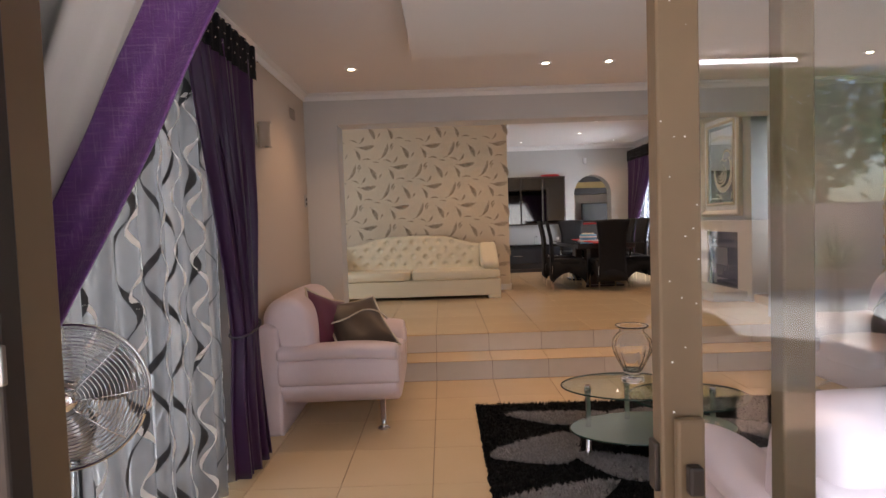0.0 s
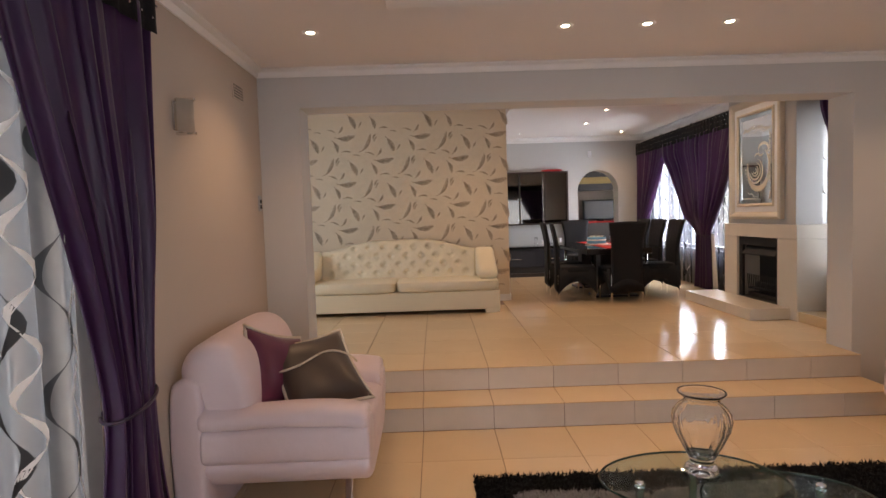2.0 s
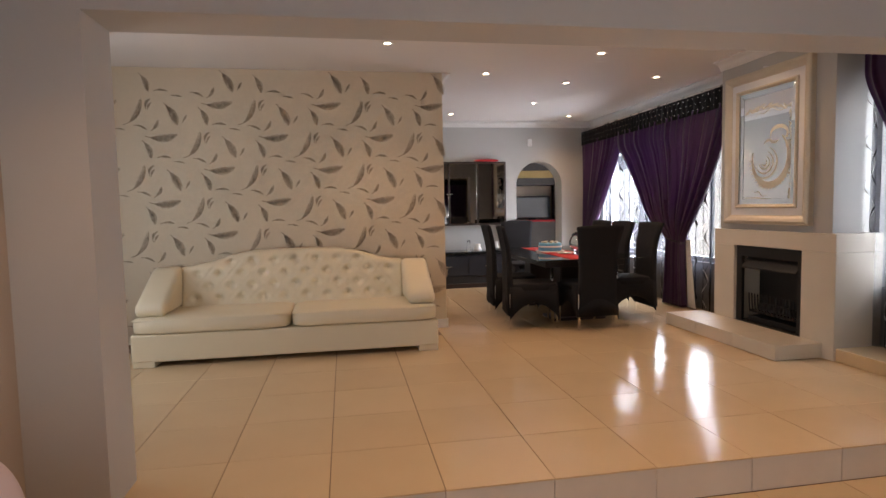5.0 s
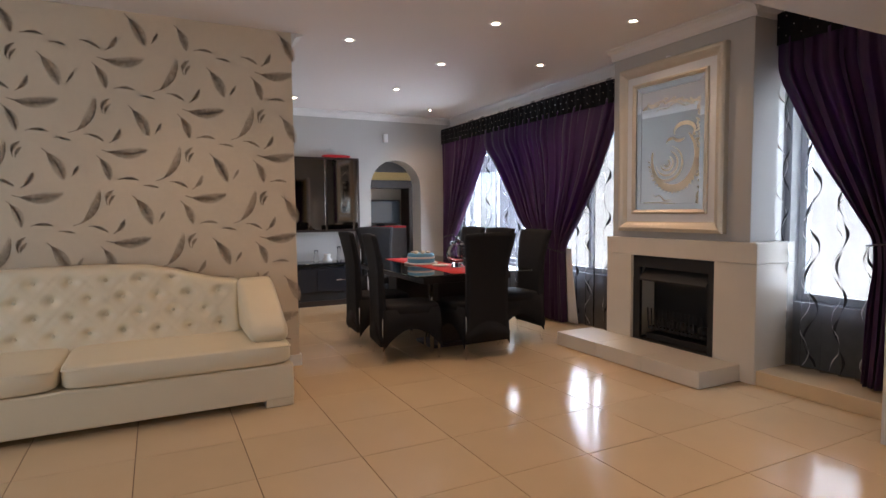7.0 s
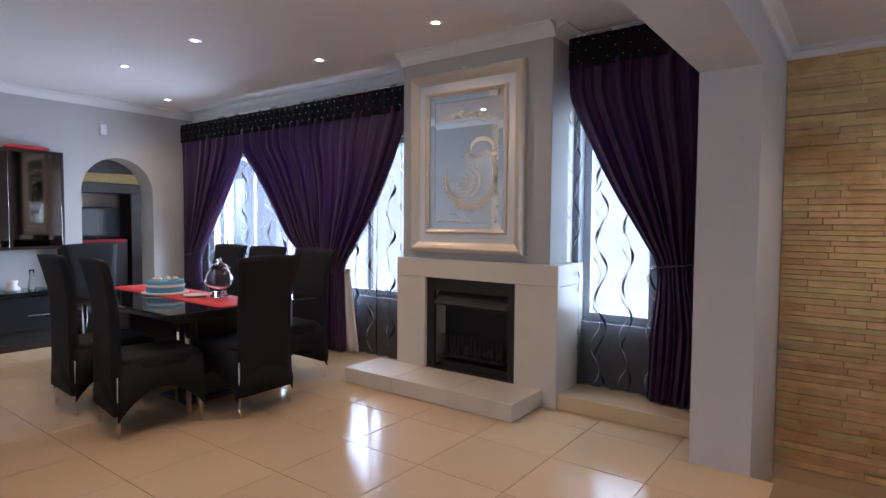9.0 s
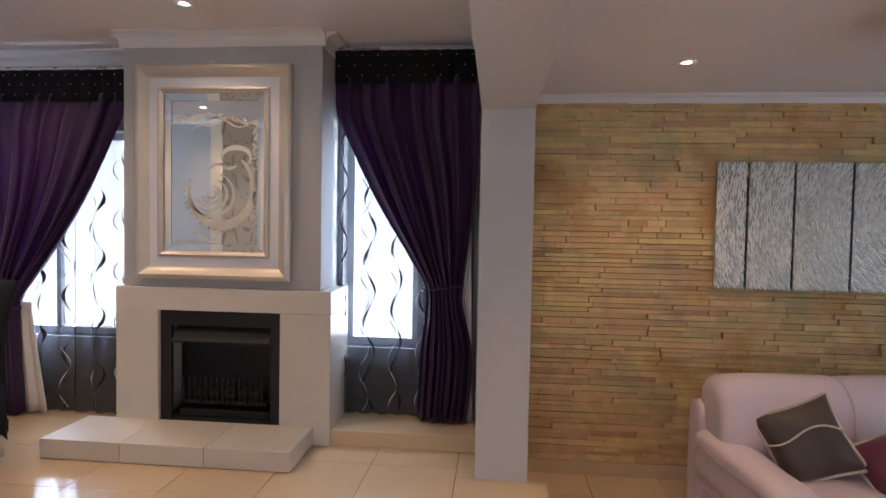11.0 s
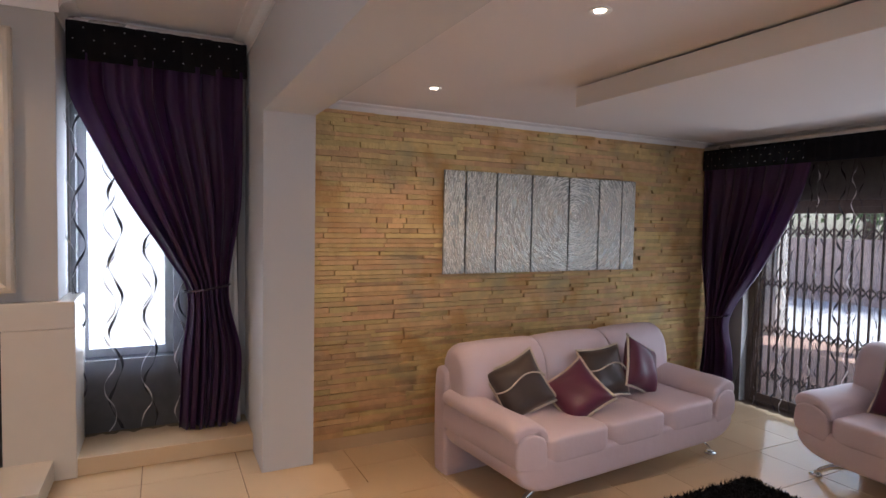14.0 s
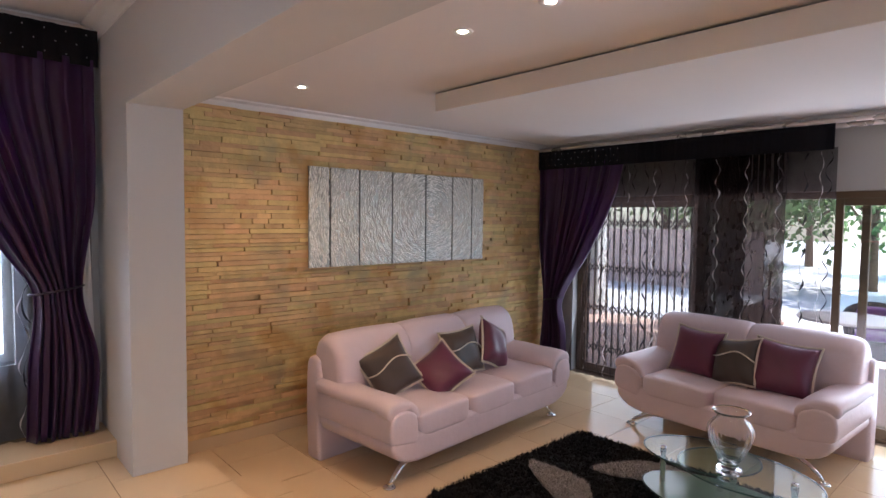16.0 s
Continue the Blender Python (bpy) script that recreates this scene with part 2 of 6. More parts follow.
def add_slub(m, colour):
    """Thick and thin threads crossing in the weave."""
    n, l = m.node_tree.nodes, m.node_tree.links
    b = n["Principled BSDF"]
    tc = n.new("ShaderNodeTexCoord")
    for size in ((260, 260, 18), (18, 18, 260)):
        src = b.inputs["Base Color"].links[0].from_socket
        mp, no, mr, mx = n.new("ShaderNodeMapping"), n.new("ShaderNodeTexNoise"), n.new("ShaderNodeMapRange"), n.new("ShaderNodeMix")
        mp.inputs["Scale"].default_value = size
        mp.inputs["Rotation"].default_value = (0, radians(24), 0)
        no.inputs["Scale"].default_value, no.inputs["Detail"].default_value = 1.0, 3
        mr.inputs[1].default_value, mr.inputs[2].default_value, mr.inputs[4].default_value = 0.54, 0.70, 0.8
        mx.data_type = "RGBA"
        mx.inputs[7].default_value = (*colour, 1)
        l.new(tc.outputs["Object"], mp.inputs[0])
        l.new(mp.outputs[0], no.inputs["Vector"])
        l.new(no.outputs["Fac"], mr.inputs[0])
        l.new(mr.outputs[0], mx.inputs[0])
        l.new(src, mx.inputs[6])
        l.new(mx.outputs[2], b.inputs["Base Color"])


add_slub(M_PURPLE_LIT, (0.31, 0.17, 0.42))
for m in (M_STONE, M_STONE_I):
    add_stains(m, (0.52, 0.29, 0.09), 3.2, 0.54, 0.68)
    add_stains(m, (0.36, 0.31, 0.19), 2.1, 0.55, 0.72)
M_VOILE_EAST = voile_mat("charcoal_grey_voile", (0.014, 0.014, 0.019), 0.40, (0.07, 0.072, 0.085))
M_SHELF = mat("frosted_shelf_glass", (0.15, 0.20, 0.165), 0.12, vary=0.05, spec=0.6)
M_GLASS_EDGE = mat("green_glass_edge", (0.015, 0.045, 0.035), 0.1, vary=0.1, spec=0.7)
M_POLE = mat("satin_pewter_pole", (0.70, 0.63, 0.58), 0.28, 0.6, vary=0.05)
M_TERRACOTTA = mat("terracotta_patio_tile", (0.50, 0.33, 0.25), 0.5, vary=0.15, scale=5, bump=0.1, bump_scale=30)
M_TUBE = glow_mat("fluorescent_tube", (0.95, 0.98, 1.0), 12.0)
M_CRYSTAL = mat("crystal_glass", (0.985, 0.99, 0.985), 0.01, vary=0.005, spec=0.8)
M_CRYSTAL.node_tree.nodes["Principled BSDF"].inputs["Transmission Weight"].default_value = 1.0
M_CRYSTAL.node_tree.nodes["Principled BSDF"].inputs["IOR"].default_value = 1.32


def let_light_through(m, colour, share):
    """Thin cloth glows a little where daylight stands behind it."""
    n, l = m.node_tree.nodes, m.node_tree.links
    tr, mx = n.new("ShaderNodeBsdfTranslucent"), n.new("ShaderNodeMixShader")
    tr.inputs[0].default_value = (*colour, 1)
    mx.inputs[0].default_value = share
    l.new(n["Principled BSDF"].outputs[0], mx.inputs[1])
    l.new(tr.outputs[0], mx.inputs[2])
    l.new(mx.outputs[0], n["Material Output"].inputs[0])


let_light_through(M_PURPLE, (0.13, 0.022, 0.19), 0.26)
let_light_through(M_PURPLE_LIT, (0.26, 0.10, 0.42), 0.25)
M_MIRROR_DIM = mat("tinted_mirror", (0.27, 0.25, 0.23), 0.04, 1.0, vary=0.03)
M_DRESSER = mat("grey_gloss_lacquer", (0.022, 0.022, 0.027), 0.25, vary=0.1)
M_TIE = mat("dark_beaded_cord", (0.06, 0.04, 0.07), 0.3, 0.5, vary=0.3, scale=90)
M_FROST = voile_mat("frosted_glass", (0.62, 0.57, 0.51), 0.35)
M_GOLD = mat("gold_pelmet", (0.50, 0.36, 0.14), 0.6, vary=0.15, scale=20)
M_PALEWALL = mat("pale_plaster", (0.84, 0.82, 0.79), 0.85, vary=0.08, scale=3, bump=0.2)
M_WICKER = mat("dark_wicker", (0.03, 0.028, 0.03), 0.6, vary=0.4, scale=60, bump=0.6, bump_scale=120)


# ---- mesh helpers ----
def part(name, bm, material, parent=None, label="", smooth=False):
    me = bpy.data.meshes.new(name)
    if smooth:
        for f in bm.faces:
            f.smooth = True
    bm.to_mesh(me)
    bm.free()
    me.materials.append(material)
    ob = new(name, me)
    ob.parent = parent
    if label:
        ob["label"] = label
    return ob


def thing(name, label, category, m=None, group="", kind=""):
    e = new(name)
    e.empty_display_size = 0.1
    if m is not None:
        e.matrix_basis = m
    return tagged(e, label, category, group, kind)


def box(lo, hi, bevel=0.0, bm=None, seg=2):
    out = bm or bmesh.new()
    tmp = bmesh.new()
    bmesh.ops.create_cube(tmp, size=1)
    for v in tmp.verts:
        v.co = Vector([lo[i] + (v.co[i] + 0.5) * (hi[i] - lo[i]) for i in range(3)])
    if bevel:
        bmesh.ops.bevel(tmp, geom=tmp.edges[:], offset=bevel, segments=seg, affect="EDGES", profile=0.5)
    return merge(out, tmp)


def merge(out, tmp):
    me = bpy.data.meshes.new("tmp")
    tmp.to_mesh(me)
    tmp.free()
    out.from_mesh(me)
    bpy.data.meshes.remove(me)
    return out


def squad(c, r, n=4.0, nu=28, nv=16, bm=None):
    """A superellipsoid: n 2 is an ellipsoid, large n a rounded box."""
    out = bm or bmesh.new()
    def p(v):
        return math.copysign(abs(v) ** (2 / n), v)
    rows = []
    for j in range(nv + 1):
        b = -math.pi / 2 + math.pi * j / nv
        row = []
        for i in range(nu):
            a = 2 * math.pi * (i + 0.5) / nu
            row.append(out.verts.new((c[0] + r[0] * p(math.cos(b)) * p(math.cos(a)), c[1] + r[1] * p(math.cos(b)) * p(math.sin(a)), c[2] + r[2] * p(math.sin(b)))))
        rows.append(row)
    for j in range(nv):
        for i in range(nu):
            k = (i + 1) % nu
            out.faces.new((rows[j][i], rows[j][k], rows[j + 1][k], rows[j + 1][i]))
    bmesh.ops.remove_doubles(out, verts=out.verts[:], dist=1e-5)
    return out


def lathe(profile, nu=32, centre=(0, 0, 0), bm=None):
    out = bm or bmesh.new()
    rows = []
    for r, z in profile:
        rows.append([out.verts.new((centre[0] + r * math.cos(2 * math.pi * i / nu), centre[1] + r * math.sin(2 * math.pi * i / nu), centre[2] + z)) for i in range(nu)])
    for a, b in zip(rows, rows[1:]):
        for i in range(nu):
            k = (i + 1) % nu
            out.faces.new((a[i], a[k], b[k], b[i]))
    return out


def tube(points, radius, sides=10, bm=None, closed=False):
    out = bm or bmesh.new()
    pts = [Vector(p) for p in points]
    rings = []
    n = len(pts)
    for i, p in enumerate(pts):
        a, b = pts[i - 1 if (i or closed) else 0], pts[(i + 1) % n if (i < n - 1 or closed) else i]
        d = (b - a).normalized()
        s = d.cross(Vector((0, 0, 1)) if abs(d.z) < 0.95 else Vector((1, 0, 0))).normalized()
        u = s.cross(d)
        r = radius[i] if isinstance(radius, (list, tuple)) else radius
        rings.append([out.verts.new(p + r * (math.cos(2 * math.pi * k / sides) * s + math.sin(2 * math.pi * k / sides) * u)) for k in range(sides)])
    pairs = list(zip(rings, rings[1:])) + ([(rings[-1], rings[0])] if closed else [])
    for a, b in pairs:
        for k in range(sides):
            j = (k + 1) % sides
            out.faces.new((a[k], a[j], b[j], b[k]))
    if not closed:
        out.faces.new(rings[0][::-1])
        out.faces.new(rings[-1])
    return out


def extrude_profile(poly, axis, lo, hi, bevel=0.0, bm=None, seg=3):
    """A closed outline in the plane across axis ('x' or 'y'), from lo to hi."""
    out = bm or bmesh.new()
    tmp = bmesh.new()
    def at(p, q):
        return (q, p[0], p[1]) if axis == "x" else (p[0], q, p[1])
    a = [tmp.verts.new(at(p, lo)) for p in poly]
    b = [tmp.verts.new(at(p, hi)) for p in poly]
    ca, cb = tmp.faces.new(a), tmp.faces.new(b[::-1])
    for i in range(len(poly)):
        k = (i + 1) % len(poly)
        tmp.faces.new((a[i], b[i], b[k], a[k]))
    bmesh.ops.recalc_face_normals(tmp, faces=tmp.faces[:])
    if bevel:
        rim = [e for f in (ca, cb) for e in f.edges]
        bmesh.ops.bevel(tmp, geom=rim, offset=bevel, segments=seg, affect="EDGES", profile=0.5)
    return merge(out, tmp)


def blend(keys, t):
    """Smooth value through (t, value) keys."""
    if t <= keys[0][0]:
        return keys[0][1]
    for i in range(len(keys) - 1):
        (a, va), (b, vb) = keys[i], keys[i + 1]
        if t <= b:
            h, s = b - a, (t - a) / (b - a)
            p, q = keys[max(i - 1, 0)], keys[min(i + 2, len(keys) - 1)]
            m0, m1 = (vb - p[1]) / (b - p[0]) * h, (q[1] - va) / (q[0] - a) * h
            return (2 * s ** 3 - 3 * s * s + 1) * va + (s ** 3 - 2 * s * s + s) * m0 + (3 * s * s - 2 * s ** 3) * vb + (s ** 3 - s * s) * m1
    return keys[-1][1]


def structure(name, bm, material, label=""):
    return tagged(part(name, bm, material), label, kind="structure")


# ---- large structure ----
XL, XS, XW = -1.27, 4.33, 4.12      # side wall, stone wall, window wall
YF, YB, YB2, YP, YD = 0.88, 5.44, 5.73, 8.72, 11.9
ZC, ZU, ZT = 2.69, 2.955, 0.35      # lounge ceiling, upper ceiling, upper floor
X2L = -2.6                          # outer wall of the upper lounge

floor_lower = structure("floor_lower", box((XL - 0.2, 0.6, -0.1), (XS + 0.02, YB, -0.006)), M_GROUT, "cream tiled lounge floor")
XE = 3.36                           # the steps end at the pier
bm = box((X2L - 0.2, YB + 0.004, 0.0), (XS + 0.2, YD + 0.3, ZT - 0.006))
box((XL - 0.1, 5.346, -0.1), (XE - 0.010, YB + 0.004, ZT - 0.006), bm=bm)
box((XL - 0.0, 4.982, -0.1), (XE - 0.010, 5.346, 0.169), bm=bm)
floor_upper = structure("floor_upper", bm, M_GROUT, "raised cream tiled floor with two steps")

# outer walls of the lounge, with openings
bm = box((XL - 0.25, 0.62, 0), (XL, 1.05, 3.1))
box((XL - 0.25, 1.05, 2.1), (XL, 3.1, 3.1), bm=bm)
box((XL - 0.25, 3.1, 0), (XL, YB2, 3.1), bm=bm)
structure("wall_west", bm, M_WALL_WARM, "warm taupe painted side wall")
bm = box((XL, 0.62, 2.06), (XS, YF, 3.1))
box((XL, 0.62, 0), (-0.62, YF, 2.06), bm=bm)
box((3.90, 0.62, 0), (XS, YF, 2.06), bm=bm)
structure("wall_front", bm, M_WALL_GREY, "grey painted wall round the sliding doors")
structure("wall_stone", box((XS + 0.02, 0.62, 0), (XS + 0.3, YB, 3.1)), M_BACK_AND_SHADE, "backing of the stone-clad wall")
bm = box((XL, YB, 2.395), (XS + 0.3, YB2, 3.1))
box((XL, YB, 0.35), (-0.955, YB2, 2.395), bm=bm)
box((3.36, YB, 0.0), (XS + 0.02, YB2, 2.395), bm=bm)
structure("wall_beam", bm, M_WALL_BEAM, "grey wall with a wide opening above the steps")

# upper room
bm = box((XW, YB2, 0), (XW + 0.25, 6.17, 3.1))
box((XW, 6.17, 0), (XW + 0.25, 6.70, 0.9), bm=bm)
box((XW, 6.17, 2.4), (XW + 0.25, 6.70, 3.1), bm=bm)
box((XW, 6.70, 0), (XW + 0.25, 8.30, 3.1), bm=bm)
box((XW, 8.30, 0), (XW + 0.25, 11.45, 0.9), bm=bm)
box((XW, 8.30, 2.4), (XW + 0.25, 11.45, 3.1), bm=bm)
box((XW, 11.45, 0), (XW + 0.25, YD, 3.1), bm=bm)
structure("wall_east", bm, M_WALL_GREY, "grey wall with two curtained windows")
structure("wall_paper", box((X2L, YP, ZT), (1.06, YP + 0.14, 3.1)), M_PAPER, "cream wallpaper with bronze feathers")
structure("wall_dining_west", box((0.92, YP + 0.14, ZT), (1.06, YD, 3.1)), M_WALL_GREY, "grey painted wall")
bm = box((X2L - 0.25, YB, 0), (X2L, 6.35, 3.1))
box((X2L - 0.25, 6.35, 0), (X2L, 7.65, 0.9), bm=bm)
box((X2L - 0.25, 6.35, 2.3), (X2L, 7.65, 3.1), bm=bm)
box((X2L - 0.25, 7.65, 0), (X2L, YP + 0.14, 3.1), bm=bm)
structure("wall_lounge_west", bm, M_WALL_GREY, "grey painted wall with a window")
structure("wall_lounge_south", box((X2L, YB, ZT), (XL - 0.25, YB2, 3.1)), M_WALL_GREY, "grey painted wall")


def arch_wall():
    """The far wall with its arched doorway."""
    y0, y1, xa, xb, zs = YD, YD + 0.3, 2.82, 3.60, 1.93
    c, r = (xa + xb) / 2, (xb - xa) / 2
    out = bmesh.new()
    box((0.9, y0, ZT), (xa, y1, 3.1), bm=out)
    box((xb, y0, ZT), (XW + 0.25, y1, 3.1), bm=out)
    n = 20
    for i in range(n):
        a0, a1 = math.pi - math.pi * i / n, math.pi - math.pi * (i + 1) / n
        p = [(c + r * math.cos(a0), zs + r * math.sin(a0)), (c + r * math.cos(a1), zs + r * math.sin(a1))]
        extrude_profile([p[0], p[1], (p[1][0], 3.1), (p[0][0], 3.1)], "y", y0, y1, bm=out)
    return out


structure("wall_north", arch_wall(), M_WALL_GREY, "grey far wall with an arched doorway")

structure("ceiling_lounge", box((XL - 0.25, 0.62, ZC), (XS + 0.3, YB, ZC + 0.1)), M_CEIL, "white plastered lounge ceiling")
structure("ceiling_upper", box((X2L - 0.25, YB, ZU), (XW + 0.5, YD + 0.3, ZU + 0.1)), M_CEIL, "white plastered ceiling")
structure("ceiling_panel", box((-0.14, 2.15, 2.55), (3.02, 3.84, 2.676), 0.004), M_PANEL, "white floating ceiling panel")
# solid block; its dark colour stands in for shade over the panel
structure("ceiling_panel_shade_block", box((0.02, 2.30, 2.676), (2.87, 3.70, ZC)), M_BACK_AND_SHADE, "dark block standing for the shade above the floating panel")


def cornice(name, runs, z, size, parent_label):
    """Coved plaster moulding along wall runs: (x0, y0, x1, y1, inward normal)."""
    out = bmesh.new()
    prof = [(0, 0), (size, 0), (size, -0.012), (size * 0.72, -0.018), (size * 0.38, -size * 0.38), (0.018, -size * 0.72), (0.012, -size), (0, -size)]
    for x0, y0, x1, y1, nx, ny in runs:
        rings = []
        for px, py in ((x0, y0), (x1, y1)):
            rings.append([out.verts.new((px + nx * a, py + ny * a, z + b)) for a, b in prof])
        k = len(prof)
        for i in range(k):
            j = (i + 1) % k
            out.faces.new((rings[0][i], rings[0][j], rings[1][j], rings[1][i]))
        out.faces.new(rings[0])
        out.faces.new(rings[1][::-1])
    bmesh.ops.recalc_face_normals(out, faces=out.faces[:])
    return structure(name, out, M_TRIM, parent_label)


cornice("trim_cornice_lounge", [(XL, YF, XL, YB, 1, 0), (XL, YB, XS, YB, 0, -1), (XS, YF, XS, YB, -1, 0), (XL, YF, XS, YF, 0, 1)], ZC, 0.062, "white plaster cornice")
cornice("trim_cornice_upper", [(1.06, YP, 1.06, YD, 1, 0), (1.06, YD, XW, YD, 0, -1), (XW, 8.10, XW, YD, -1, 0), (XW, YB2 + 0.02, XW, 6.70, -1, 0),
                                  (3.74, 6.72, 3.74, 8.08, -1, 0), (3.74, 6.74, XW, 6.74, 0, -1), (3.74, 8.06, XW, 8.06, 0, 1), (X2L, YB2, XW, YB2, 0, 1), (X2L, YB2, X2L, YP, 1, 0)], ZU, 0.09, "white plaster cornice")

bm = box((XL, 3.1, 0), (XL + 0.012, YB, 0.09), 0.003)
structure("baseboard_west", bm, M_RISER, "pale tile skirting")
bm = box((0.80, YP - 0.014, ZT), (1.075, YP - 0.001, ZT + 0.09), 0.003)
box((1.061, YP, ZT), (1.075, YD, ZT + 0.09), 0.003, bm=bm)
box((1.075, YD - 0.014, ZT), (2.82, YD, ZT + 0.09), 0.003, bm=bm)
box((3.60, YD - 0.014, ZT), (XW, YD, ZT + 0.09), 0.003, bm=bm)
structure("baseboard_upper", bm, M_TRIM, "pale skirting")
structure("baseboard_stone", box((XS - 0.012, YF, 0), (XS + 0.02, YB, 0.10), 0.003), M_TILE, "tile skirting under the stone cladding")
structure("plinth", box((3.72, YB2, ZT), (XW, 6.70, ZT + 0.10), 0.004), M_TILE, "low tiled ledge under the window")


# ---- recessed lamps ----
def downlight(x, y, z, watts):
    lamp = thing("downlight", "recessed halogen downlight with a white metal ring", "ceiling lamp", pose(x, y, z), "ceiling downlights")
    part("ring", lathe([(0.022, -0.0005), (0.032, -0.006), (0.046, -0.008), (0.050, -0.003), (0.050, 0.0)], 24), M_WHITEMETAL, lamp, smooth=True)
    part("bulb", lathe([(0.0001, -0.002), (0.014, -0.003), (0.023, -0.001)], 20), M_SPOT, lamp, "glowing warm halogen bulb", smooth=True)
    d = bpy.data.lights.new("downlight_beam", "SPOT")
    d.energy, d.color, d.spot_size, d.spot_blend, d.shadow_soft_size = watts, (1.0, 0.64, 0.36), radians(125), 0.9, 0.03
    ob = new("downlight_beam", d)
    ob.matrix_basis = pose(x, y, z - 0.02)


for x in (-0.67, 0.915, 1.43, 1.95, 3.55):
    downlight(x, 4.60, ZC, SPOT_W)
# extra unseen downlight, added to light the front end of the lounge
downlight(-0.67, 1.4, ZC, SPOT_W)
for x, y in ((0.44, 7.74), (1.52, 8.70), (2.38, 7.86), (3.27, 7.38), (2.53, 9.07), (3.41, 8.70), (2.56, 10.25), (3.48, 11.30), (1.62, 11.2)):
    downlight(x, y, ZU, SPOT_W * 0.9)


# ---- curtains ----
def curtain_sheet(name, material, where, z0, z1, outer, inner, folds, amp, parent, nu=90, nv=44, depth=0.0, label="", phase=0.0, thick=0.004):
    """A pleated cloth between two edges given as (z, s) keys; where(s, d, z) puts it on its wall."""
    out = bmesh.new()
    grid = []
    for j in range(nv + 1):
        z = z1 + (z0 - z1) * j / nv
        a, b = blend(outer, z), blend(inner, z)
        row = []
        for i in range(nu + 1):
            u = i / nu
            w = 2 * math.pi * folds * (u + (0.022 * math.sin(9 * u + 1.3) + 0.012 * math.sin(23 * u) if thick else 0)) + phase
            d = amp * (0.55 + 0.45 * min(1, (z1 - z) / 0.9) if thick else 1) * (math.sin(w) + 0.35 * math.sin(2.3 * w + 1.1 + 0.6 * z) + 0.25 * math.sin(0.61 * w + 1.7 * z))
            s = a + (b - a) * u + 0.25 * amp * math.cos(1.7 * w)
            row.append(out.verts.new(where(s, depth + d, z)))
        grid.append(row)
    for j in range(nv):
        for i in range(nu):
            out.faces.new((grid[j][i], grid[j][i + 1], grid[j + 1][i + 1], grid[j + 1][i]))
    ob = part(name, out, material, parent, label, smooth=True)
    if thick:
        mod = ob.modifiers.new("cloth", "SOLIDIFY")
        mod.thickness = thick
    return ob


def wave_ribbons(name, material, where, z0, z1, stations, parent, folds, amp, s0, s1, depth, width=0.014, swing=0.035, length=0.42, label=""):
    """Wavy woven bands that follow the voile's folds."""
    n = 90
    for s, ph in stations:
        out = bmesh.new()
        prev = None
        for j in range(n + 1):
            z = z1 + (z0 - z1) * j / n
            c = s + swing * math.sin(2 * math.pi * z / length + ph)
            wd = width * (0.55 + 0.45 * math.sin(4 * math.pi * z / length + ph + 0.9))
            pair = []
            for q in (c - wd, c - wd / 2, c, c + wd / 2, c + wd):
                u = (q - s0) / (s1 - s0)
                w = 2 * math.pi * folds * u
                d = amp * (math.sin(w) + 0.35 * math.sin(2.3 * w + 1.1 + 0.6 * z) + 0.25 * math.sin(0.61 * w + 1.7 * z))
                pair.append(out.verts.new(where(q + 0.25 * amp * math.cos(1.7 * w), depth + d + 0.008, z)))
            if prev:
                for k in range(4):
                    out.faces.new((prev[k], prev[k + 1], pair[k + 1], pair[k]))
            prev = pair
        part(name, out, material, parent, label, smooth=True)


def east(s, d, z):
    return (XW - 0.03 - d, s, z)


def west(s, d, z):
    return (XL + 0.03 + d, s, z)


def front(s, d, z):
    return (s, YF + 0.03 + d, z)


def beads(where, s0, s1, z0, z1, depth, step, parent):
    out = bmesh.new()
    n = max(2, int(abs(s1 - s0) / step))
    for r in range(3):
        for i in range(n):
            s = s0 + (s1 - s0) * (i + 0.5 * (r % 2) + 0.3) / n
            p = where(s, depth, z0 + (z1 - z0) * (0.2 + 0.3 * r))
            tmp = bmesh.new()
            bmesh.ops.create_icosphere(tmp, subdivisions=1, radius=0.0055, matrix=Matrix.Translation(p))
            merge(out, tmp)
    ob = part("bead_trim", out, M_CHROME, parent, "small silver beads")
    ob["kind"] = "stuff"
    return ob


def rail(where, s0, s1, z, parent, depth=0.1):
    return part("rail", tube([where(s0 + (s1 - s0) * i / 12, depth, z) for i in range(13)], 0.022, 12), M_POLE, parent, "satin pewter curtain pole", smooth=True)


def tieback(where, s0, s1, z, depth, parent, sag=0.05):
    pts = []
    for i in range(25):
        a = 2 * math.pi * i / 24
        s = (s0 + s1) / 2 + (s1 - s0) / 2 * 1.04 * math.cos(a)
        pts.append(where(s, depth + 0.075 * math.sin(a), z + sag * math.cos(a)))
    return part("tieback", tube(pts[:-1], 0.007, 8, closed=True), M_TIE, parent, "dark beaded tieback", smooth=True)


# side door of the lounge
cur = thing("side_door_curtain", "dark purple curtain tied back with black beaded valance", "curtain")
rail(west, 0.95, 3.47, 2.54, cur, 0.09)
curtain_sheet("valance", M_VALANCE, west, 2.33, 2.53, [(0, 0.98)], [(0, 3.45)], 26, 0.012, cur, nu=160, nv=4, depth=0.15)
beads(west, 1.0, 3.43, 2.33, 2.53, 0.185, 0.085, cur)
